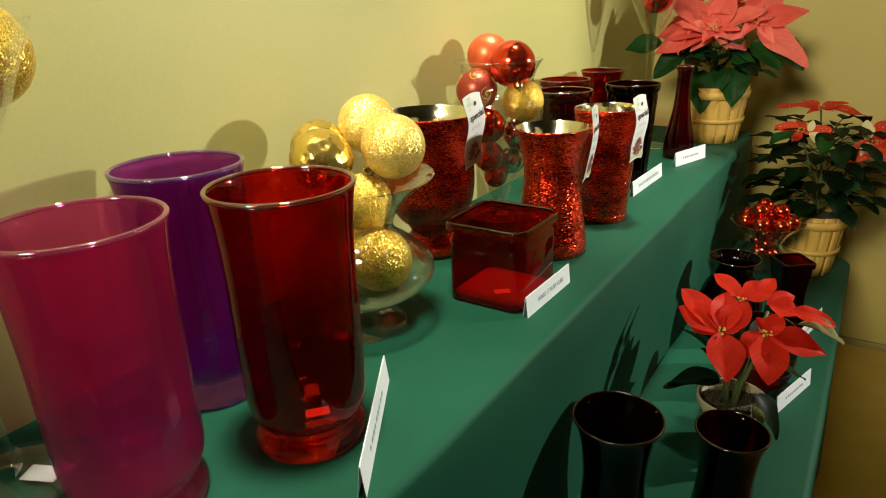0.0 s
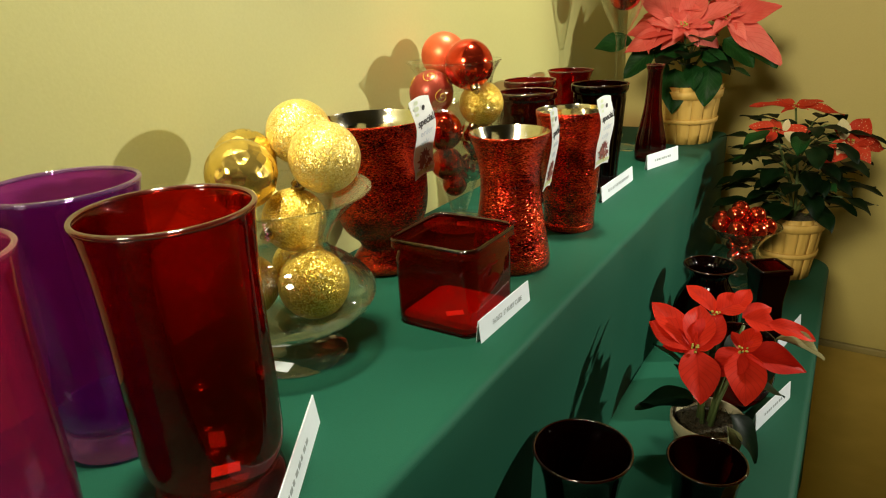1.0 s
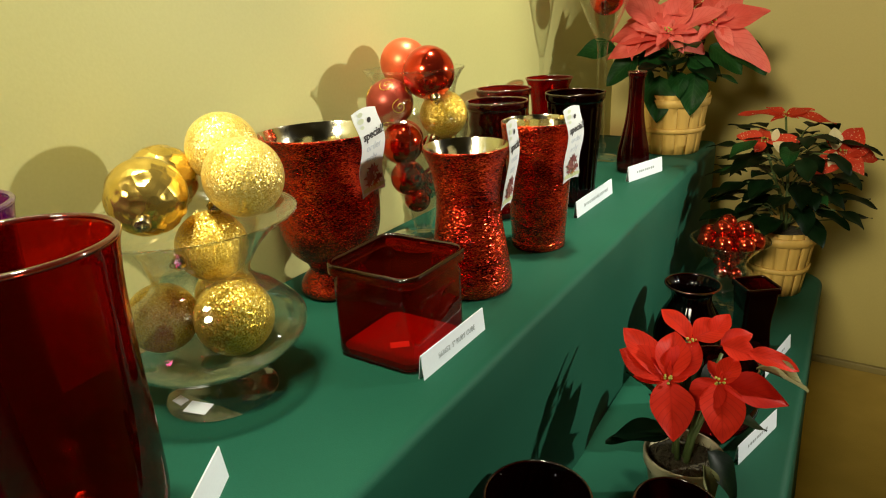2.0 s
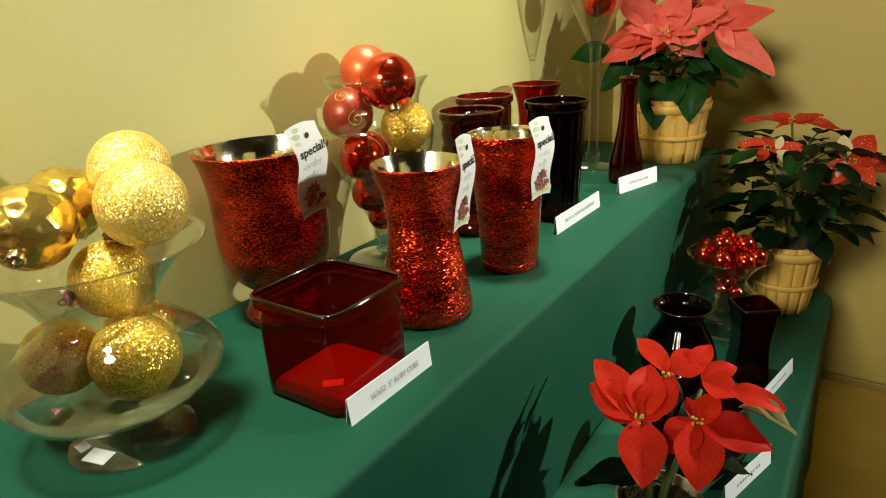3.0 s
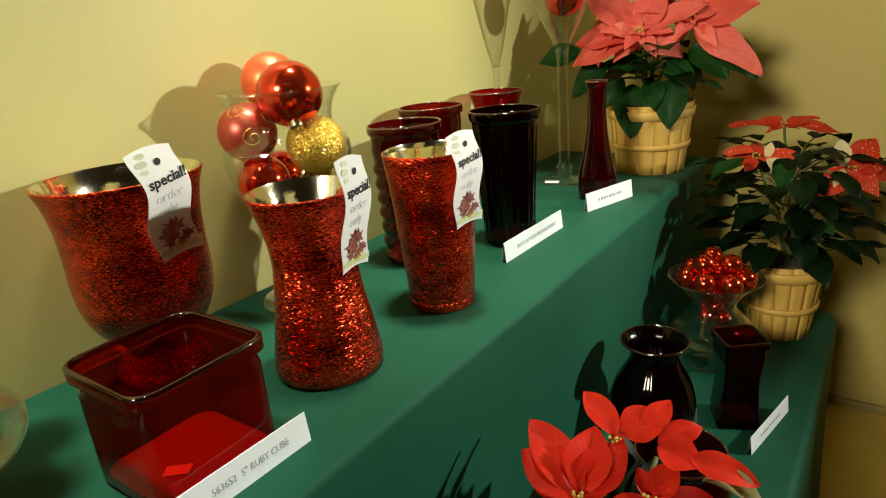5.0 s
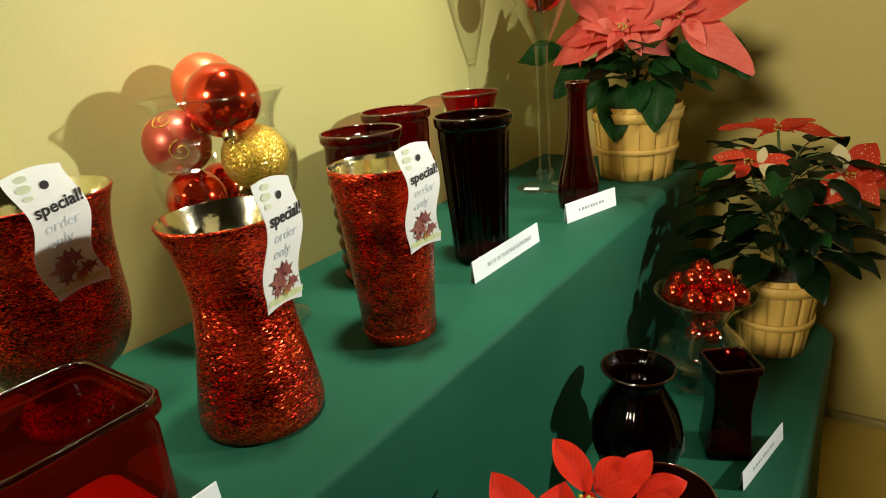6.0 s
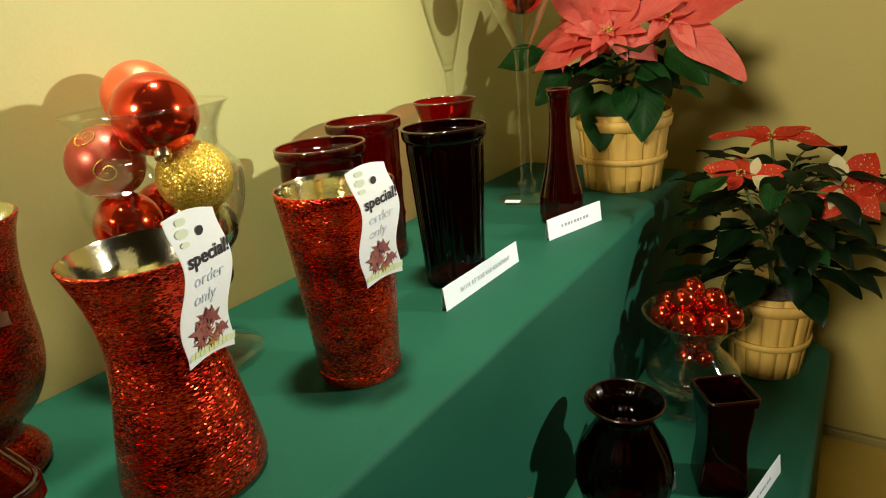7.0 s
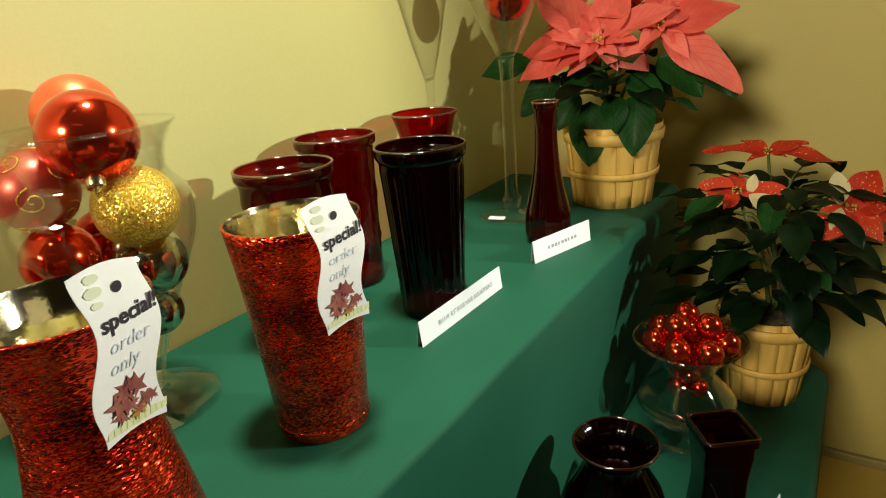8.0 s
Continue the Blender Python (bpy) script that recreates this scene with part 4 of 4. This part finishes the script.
def flower_head(parent, centre, facing, sizes, material, seed, start=0.0, lift=0.25, inner=None, ratio=0.46, under=True):
    """A rosette of bracts round a knot of small buds."""
    r = random.Random(seed)
    n = Vector(facing).normalized()
    a0 = n.orthogonal().normalized()
    b0 = n.cross(a0)
    ref = Vector((0, 0, 1)) - n * n.z
    if ref.length > 0.2:
        a0 = ref.normalized()
        b0 = n.cross(a0)
    c = Vector(centre)
    count = len(sizes)
    for k, s in enumerate(sizes):
        ang = start + 2 * math.pi * k / count + r.uniform(-0.15, 0.15)
        lf = lift + r.uniform(-0.15, 0.2)
        way = (math.cos(ang) * a0 + math.sin(ang) * b0) + n * lf
        leaf_at("bract", parent, c + way.normalized() * 0.006 - n * 0.004 * (k % 2), way, n, s, s * (ratio + r.uniform(-0.06, 0.08)), material, seed * 31 + k, 0.20 + r.uniform(0, 0.35), 0.25 + r.uniform(0, 0.6), r.uniform(0.015, 0.045))
    for k in range(count):
        ang = start + 2 * math.pi * (k + 0.5) / count + r.uniform(-0.25, 0.25)
        way = (math.cos(ang) * a0 + math.sin(ang) * b0) + n * r.uniform(-0.25, 0.05)
        s = sizes[(k * 3 + 1) % count] * r.uniform(0.82, 1.0)
        if under and k % 3 != 2:
            leaf_at("bract", parent, c - n * 0.014, way, n, s, s * (ratio + r.uniform(-0.05, 0.05)), material, seed * 83 + k, 0.2 + r.uniform(0, 0.3), r.uniform(0.3, 0.7), r.uniform(0.015, 0.04))
    for k in range(5):
        ang = start + 0.6 + 2 * math.pi * k / 5
        way = (math.cos(ang) * a0 + math.sin(ang) * b0) + n * 0.8
        s = sum(sizes) / count * r.uniform(0.34, 0.5)
        leaf_at("bract", parent, c + n * 0.004, way, n, s, s * 0.5, inner or material, seed * 57 + k, 0.3, 0.3, 0.02)
    bm = bmesh.new()
    for k in range(9):
        p = c + n * (0.010 + r.uniform(0, 0.006)) + a0 * r.uniform(-0.008, 0.008) + b0 * r.uniform(-0.008, 0.008)
        bmesh.ops.create_icosphere(bm, subdivisions=1, radius=r.uniform(0.0018, 0.0032), matrix=Matrix.Translation(p))
    part("flower_centre", bm, CYATHIA, parent, "tiny yellow-green buds")


def bushel_basket(parent, rb, rt, h, label):
    """A woven-band basket: slats round a cone, two hoops."""
    bk = part("basket", spin([(0, 0.002), (rb - 0.004, 0.002), (rt - 0.005, h - 0.004), (rt - 0.008, h - 0.004), (rb - 0.008, 0.008), (0, 0.008)], 40, None, False), WOOD, parent, label)
    n = 16
    for k in range(n):
        a0, a1 = 2 * math.pi * (k + 0.012) / n, 2 * math.pi * (k + 0.988) / n
        bm = bmesh.new()
        grid = []
        for j in range(7):
            f = j / 6
            for o in (0.0, -0.0022):
                for i in range(4):
                    a = a0 + (a1 - a0) * i / 3
                    rr = rb + (rt - rb) * f + o + 0.0008 * math.sin(k * 2.3)
                    grid.append(bm.verts.new((rr * math.cos(a), rr * math.sin(a), f * h)))
        for j in range(6):
            for i in range(3):
                q = j * 8 + i
                bm.faces.new((grid[q], grid[q + 1], grid[q + 9], grid[q + 8]))
                bm.faces.new((grid[q + 4], grid[q + 12], grid[q + 13], grid[q + 5]))
            for i in (0, 3):
                q = j * 8 + i
                bm.faces.new((grid[q], grid[q + 8], grid[q + 12], grid[q + 4]))
        for q in (0, 48):
            for i in range(3):
                bm.faces.new((grid[q + i], grid[q + i + 1], grid[q + i + 5], grid[q + i + 4]))
        part("slat", bm, WOOD, bk)
    for z, hh in ((h * 0.86, h * 0.14), (h * 0.40, h * 0.085)):
        r0, r1 = rb + (rt - rb) * (z - hh / 2) / h, rb + (rt - rb) * (z + hh / 2) / h
        part("hoop", spin([(r0 + 0.001, z - hh / 2), (r0 + 0.0046, z - hh / 2 + 0.001), (r1 + 0.0046, z + hh / 2 - 0.001), (r1 + 0.001, z + hh / 2)], 48), WOOD, bk, "flat wooden hoop")
    part("soil", spin([(0, h - 0.016), (rt * 0.5, h - 0.012), (rt - 0.009, h - 0.020), (rt - 0.009, h - 0.03), (0, h - 0.03)], 28, None, False), SOIL, parent, "dark potting soil")
    return bk


def foliage(parent, count, r0, r1, z0, z1, size, materials, seed, top=0.0):
    """Green leaves on stems, standing out all round."""
    r = random.Random(seed)
    for k in range(count):
        a = 2.399 * k + r.uniform(-0.3, 0.3)
        f = (k + 0.5) / count
        rad = r0 + (r1 - r0) * r.random()
        z = z0 + (z1 - z0) * f
        base = Vector((rad * math.cos(a), rad * math.sin(a), z))
        way = Vector((math.cos(a), math.sin(a), r.uniform(-0.35, 0.3)))
        s = size * r.uniform(0.75, 1.15)
        leaf_at("leaf", parent, base, way, (0, 0, 1), s, s * r.uniform(0.48, 0.62), materials[k % len(materials)], seed * 77 + k, 0.2, r.uniform(0.12, 0.45), 0.03)
        if k % 2 == 0:
            part("leaf_stalk", tube([(0.25 * base.x, 0.25 * base.y, z - 0.03), (0.6 * base.x, 0.6 * base.y, z - 0.006), tuple(base)], 0.0016, 5), STEM, parent)


def main_stems(parent, tops, z0, seed):
    r = random.Random(seed)
    for tx, ty, tz in tops:
        bx, by = r.uniform(-0.015, 0.015), r.uniform(-0.015, 0.015)
        part("stem", tube([(bx, by, z0), (bx + 0.25 * (tx - bx), by + 0.25 * (ty - by), z0 + 0.4 * (tz - z0)), (bx + 0.7 * (tx - bx), by + 0.7 * (ty - by), z0 + 0.75 * (tz - z0)), (tx, ty, tz)], 0.0042, 7, 0.6), STEM, parent)


def bract(parent, base, tip, up, ratio, seed, fold=0.3, droop=0.15, wave=0.03, widest=0.45, material=None):
    """One bract from its base to its tip."""
    way = Vector(tip) - Vector(base)
    leaf_at("bract", parent, Vector(base), way, up, way.length, way.length * ratio, material or PETALRED, seed, fold, droop, wave, "", widest)


def bud_knot(parent, centre, seed):
    r = random.Random(seed)
    bm = bmesh.new()
    for k in range(8):
        p = Vector(centre) + Vector((r.uniform(-0.007, 0.007), r.uniform(-0.008, 0.0), r.uniform(-0.004, 0.007)))
        bmesh.ops.create_icosphere(bm, subdivisions=1, radius=r.uniform(0.0014, 0.0024), matrix=Matrix.Translation(p))
    part("flower_centre", bm, CYATHIA, parent, "tiny yellow-green buds")


# large coral poinsettia on the table
pa = thing("potted_poinsettia", pose(-0.392, 2.000, TOP), "coral-pink poinsettia in a slatted wooden basket on the table", "potted plant", "poinsettias")
bushel_basket(pa, 0.074, 0.090, 0.150, "pale slatted wooden basket")
HEADS_A = ((-0.005, -0.056, 0.292), (0.078, 0.000, 0.306), (-0.075, 0.010, 0.320), (0.015, 0.075, 0.345))
main_stems(pa, HEADS_A, 0.13, 3)
FACE_A = (0.25, -0.66, 0.70)
FRONT_HEAD = (((0.082, -0.056, 0.252), 0.66, 0.2, 0.2), ((-0.055, -0.092, 0.247), 0.46, 0.3, 0.2), ((-0.108, -0.068, 0.320), 0.40, 0.3, 0.1), ((-0.150, -0.105, 0.246), 0.40, 0.35, 0.2), ((0.018, -0.008, 0.398), 0.55, 0.35, 0.1),
              ((-0.130, -0.040, 0.385), 0.50, 0.3, 0.1), ((0.112, -0.006, 0.352), 0.34, 0.5, 0.15), ((-0.150, -0.080, 0.292), 0.45, 0.3, 0.2), ((0.030, -0.082, 0.272), 0.60, 0.4, 0.2), ((-0.055, -0.030, 0.350), 0.45, 0.4, 0.1), ((0.045, -0.040, 0.318), 0.40, 0.5, 0.1))
SIDE_HEAD = (((0.200, 0.036, 0.342), 0.52, 0.2, 0.15), ((0.224, -0.012, 0.206), 0.42, 0.25, 0.1), ((0.130, 0.075, 0.372), 0.50, 0.3, 0.1), ((0.062, 0.060, 0.385), 0.50, 0.3, 0.1), ((0.165, 0.060, 0.280), 0.50, 0.3, 0.2), ((0.112, -0.030, 0.290), 0.50, 0.4, 0.2))
for head, rays, seed in ((HEADS_A[0], FRONT_HEAD, 310), (HEADS_A[1], SIDE_HEAD, 340)):
    for k, (tip, ratio, fold, droop) in enumerate(rays):
        bract(pa, head, tip, FACE_A, ratio, seed + k, fold, droop, 0.03, 0.45, PETALPINK)
    bud_knot(pa, Vector(head) + Vector((0.002, -0.008, 0.004)), seed)
flower_head(pa, (-0.008, -0.066, 0.296), FACE_A, [0.058, 0.072, 0.050, 0.066, 0.060, 0.070], PETALPINK, 61, 0.4, 0.35, None, 0.5)
flower_head(pa, (0.082, -0.008, 0.310), FACE_A, [0.062, 0.080, 0.055, 0.070, 0.066], PETALPINK, 62, 0.1, 0.3, None, 0.5)
for k, n in ((2, (-0.35, -0.45, 0.80)), (3, (0.1, -0.25, 0.95))):
    flower_head(pa, HEADS_A[k], n, [0.105, 0.125, 0.095, 0.130, 0.110, 0.120], PETALPINK, 11 + k, 0.3 * k, 0.2)
# the large green leaves below the flowers: base, tip
GREEN_A = (((0.080, -0.004, 0.262), (0.164, -0.022, 0.202)), ((0.128, 0.010, 0.270), (0.216, 0.001, 0.198)), ((0.006, -0.040, 0.232), (-0.092, -0.056, 0.236)), ((-0.080, -0.058, 0.240), (-0.148, -0.096, 0.176)), ((-0.020, -0.062, 0.195), (-0.008, -0.108, 0.088)),
           ((0.060, -0.050, 0.205), (0.066, -0.098, 0.108)), ((-0.138, -0.050, 0.262), (-0.234, -0.083, 0.254)), ((0.020, -0.060, 0.205), (0.040, -0.105, 0.150)), ((-0.045, -0.060, 0.210), (-0.070, -0.100, 0.150)), ((0.040, -0.040, 0.235), (0.110, -0.065, 0.190)))
for k, (base, tip) in enumerate(GREEN_A):
    way = Vector(tip) - Vector(base)
    leaf_at("leaf", pa, Vector(base), way, (0.2, -0.7, 0.7), way.length, way.length * 0.62, LEAFGREEN, 500 + k, 0.25, 0.2, 0.03)
foliage(pa, 20, 0.02, 0.08, 0.19, 0.265, 0.105, (LEAFGREEN, LEAFSHADE, LEAFSHADE), 21)

# speckled poinsettia on the bench
pb = thing("potted_poinsettia", pose(-0.100, 1.955, LOW), "bushy red-speckled poinsettia in a slatted wooden basket on the bench", "potted plant", "poinsettias")
bushel_basket(pb, 0.062, 0.080, 0.165, "pale slatted wooden basket")
HEADS_B = ((-0.058, -0.037, 0.374), (-0.030, 0.080, 0.416), (0.100, -0.006, 0.352))
main_stems(pb, HEADS_B, 0.15, 5)
SPECK_LEFT = (((-0.118, -0.045, 0.388), 0.62), ((-0.072, -0.062, 0.350), 0.60), ((-0.104, -0.056, 0.368), 0.60), ((0.018, -0.013, 0.380), 0.40), ((-0.070, 0.010, 0.400), 0.5))
SPECK_TOP = (((-0.137, 0.070, 0.424), 0.34), ((-0.078, 0.104, 0.436), 0.50), ((0.028, 0.122, 0.432), 0.50), ((0.080, 0.088, 0.408), 0.36), ((0.000, 0.070, 0.414), 0.50), ((-0.060, 0.055, 0.408), 0.45))
SPECK_RIGHT = (((0.130, 0.048, 0.405), 0.62), ((0.150, 0.012, 0.357), 0.66), ((0.112, -0.034, 0.318), 0.60), ((0.056, -0.060, 0.314), 0.62), ((0.150, -0.026, 0.310), 0.55), ((0.175, 0.040, 0.335), 0.50), ((0.060, 0.020, 0.385), 0.45))
for head, rays, n, seed in ((HEADS_B[0], SPECK_LEFT, (0.2, -0.65, 0.72), 410), (HEADS_B[1], SPECK_TOP, (0.05, -0.25, 0.96), 430), (HEADS_B[2], SPECK_RIGHT, (0.3, -0.65, 0.68), 450)):
    for k, (tip, ratio) in enumerate(rays):
        bract(pb, head, tip, n, ratio, seed + k, 0.25, 0.15, 0.03, 0.45, PETALSPECK)
    bud_knot(pb, Vector(head) + Vector((0.0, -0.006, 0.004)), seed)
foliage(pb, 115, 0.03, 0.130, 0.185, 0.398, 0.082, (LEAFSHADE,) * 9 + (LEAFGREEN,), 23)
for k, (base, tip) in enumerate((((-0.040, -0.040, 0.372), (0.016, -0.050, 0.345)), ((-0.040, -0.034, 0.372), (-0.036, -0.020, 0.402)), ((0.088, -0.020, 0.356), (0.082, -0.044, 0.318)), ((0.086, -0.012, 0.356), (0.076, 0.022, 0.404)))):
    bract(pb, base, tip, (0.25, -0.8, 0.5), 0.50, 600 + k, 0.25, 0.1, 0.02, 0.5, PETALCREAM)

# small red poinsettia in a cream pot
pc = thing("potted_poinsettia", pose(-0.125, 1.062, LOW), "small bright red poinsettia in a cream pot on the bench", "potted plant", "poinsettias")
part("pot", spin(vessel([(0.036, 0), (0.039, 0.003), (0.045, 0.05), (0.050, 0.080), (0.0535, 0.083), (0.0545, 0.098)], 0.004, 0.008), 56, None, False), POT, pc, "cream plastic flower pot")
part("soil", spin([(0, 0.094), (0.03, 0.092), (0.048, 0.085), (0.048, 0.075), (0, 0.075)], 32, lambda a, r, z: r * (1 + 0.04 * math.sin(7 * a)), False), SOIL, pc, "dark soil with dry moss")
rng = random.Random(12)
moss = bmesh.new()
for k in range(150):
    a, rad = rng.uniform(0, 6.28), 0.044 * math.sqrt(rng.random())
    p = Vector((rad * math.cos(a), rad * math.sin(a), 0.090))
    q = p + Vector((rng.uniform(-0.012, 0.012), rng.uniform(-0.012, 0.012), rng.uniform(0.002, 0.012)))
    s = Vector((rng.uniform(-1, 1), rng.uniform(-1, 1), 0.3)).normalized() * 0.0006
    mid = (p + q) / 2 + Vector((0, 0, 0.004))
    vs = [moss.verts.new(c) for c in (p - s, p + s, mid + s, mid - s, q)]
    moss.faces.new(vs[:4])
    moss.faces.new((vs[3], vs[2], vs[4]))
tagged(part("moss", moss, SOIL, pc, "dry tangled moss strands"), kind="stuff")
FACE = (0.22, -0.45, 0.85)
HEADS_C = ((-0.027, -0.007, 0.213), (0.031, 0.028, 0.206), (0.025, 0.065, 0.230))
main_stems(pc, HEADS_C + ((-0.02, 0.06, 0.240),), 0.085, 7)
# (tip, width over length, fold, droop) round each head
LEFT_HEAD = (((-0.103, 0.032, 0.258), 0.44, 0.25, 0.10), ((-0.099, 0.003, 0.240), 0.62, 0.2, 0.15), ((-0.070, -0.024, 0.216), 0.48, 0.3, 0.1), ((-0.001, -0.073, 0.168), 0.62, 0.22, 0.15),
             ((-0.004, 0.009, 0.221), 0.62, 0.35, 0.1), ((-0.003, 0.052, 0.248), 0.56, 0.3, 0.1), ((-0.037, 0.053, 0.257), 0.58, 0.45, 0.1), ((-0.060, 0.020, 0.238), 0.40, 0.6, 0.1))
RIGHT_HEAD = (((0.118, 0.041, 0.194), 0.50, 0.3, 0.2), ((0.053, -0.037, 0.162), 0.66, 0.2, 0.2), ((0.006, -0.018, 0.184), 0.75, 0.3, 0.2), ((0.012, 0.046, 0.226), 0.50, 0.5, 0.1),
              ((0.045, 0.066, 0.230), 0.60, 0.35, 0.1), ((0.050, 0.044, 0.217), 0.55, 0.5, 0.1))
TOP_LEAVES = (((0.024, 0.070, 0.240), (0.070, 0.066, 0.236), 0.85), ((0.056, 0.070, 0.236), (0.122, 0.080, 0.226), 0.46), ((-0.016, 0.062, 0.244), (-0.066, 0.092, 0.272), 0.46), ((-0.014, 0.068, 0.242), (0.022, 0.100, 0.260), 0.85),
              ((0.010, 0.080, 0.246), (0.022, 0.118, 0.270), 0.55), ((0.020, 0.085, 0.232), (0.056, 0.122, 0.245), 0.55), ((-0.020, 0.056, 0.244), (-0.004, 0.048, 0.252), 0.5))
for k, (tip, ratio, fold, droop) in enumerate(LEFT_HEAD):
    bract(pc, HEADS_C[0], tip, FACE, ratio * 1.06, 710 + k, fold, droop)
for k, (tip, ratio, fold, droop) in enumerate(RIGHT_HEAD):
    bract(pc, HEADS_C[1], tip, FACE, ratio * 1.06, 730 + k, fold, droop)
for k, (base, tip, ratio) in enumerate(TOP_LEAVES):
    bract(pc, base, tip, (0.15, -0.40, 0.88), ratio, 750 + k, 0.3, 0.2)
bud_knot(pc, (-0.027, -0.012, 0.218), 3)
bud_knot(pc, (0.033, 0.024, 0.211), 4)
bud_knot(pc, (-0.014, 0.052, 0.245), 5)
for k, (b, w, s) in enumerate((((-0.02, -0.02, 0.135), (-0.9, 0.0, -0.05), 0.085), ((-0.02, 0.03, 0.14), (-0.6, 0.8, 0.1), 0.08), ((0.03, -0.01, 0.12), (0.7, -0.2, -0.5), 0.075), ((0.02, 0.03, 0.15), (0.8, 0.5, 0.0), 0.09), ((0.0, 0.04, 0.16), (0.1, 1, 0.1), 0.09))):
    leaf_at("leaf", pc, Vector(b), w, (0, 0, 1), s, s * 0.62, LEAFSHADE, 800 + k, 0.2, 0.6, 0.03)
leaf_at("leaf", pc, Vector((0.070, 0.066, 0.218)), (0.70, 0.05, -0.14), (0, 0, 1), 0.068, 0.026, LEAFDRY, 820, 1.2, 0.2, 0.05, "curled pale dry leaf")
leaf_at("leaf", pc, Vector((0.03, -0.035, 0.115)), (0.35, -0.25, -0.8), (0.7, -0.5, 0.3), 0.055, 0.022, LEAFDRY, 821, 0.9, 0.3, 0.05, "curled pale dry leaf")
# shade-toned leaves round the stems, hidden ones added to widen the shadow: base, tip
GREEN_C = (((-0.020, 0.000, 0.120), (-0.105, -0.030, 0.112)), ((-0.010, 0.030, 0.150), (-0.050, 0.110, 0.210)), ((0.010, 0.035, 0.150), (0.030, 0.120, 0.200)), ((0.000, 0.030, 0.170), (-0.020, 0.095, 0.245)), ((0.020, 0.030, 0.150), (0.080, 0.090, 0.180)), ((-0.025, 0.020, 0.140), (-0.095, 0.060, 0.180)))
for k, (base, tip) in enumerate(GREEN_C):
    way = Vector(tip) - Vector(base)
    leaf_at("leaf", pc, Vector(base), way, (0.6, 0.3, 0.7), way.length, way.length * 0.58, LEAFSHADE, 860 + k, 0.2, 0.25, 0.03)
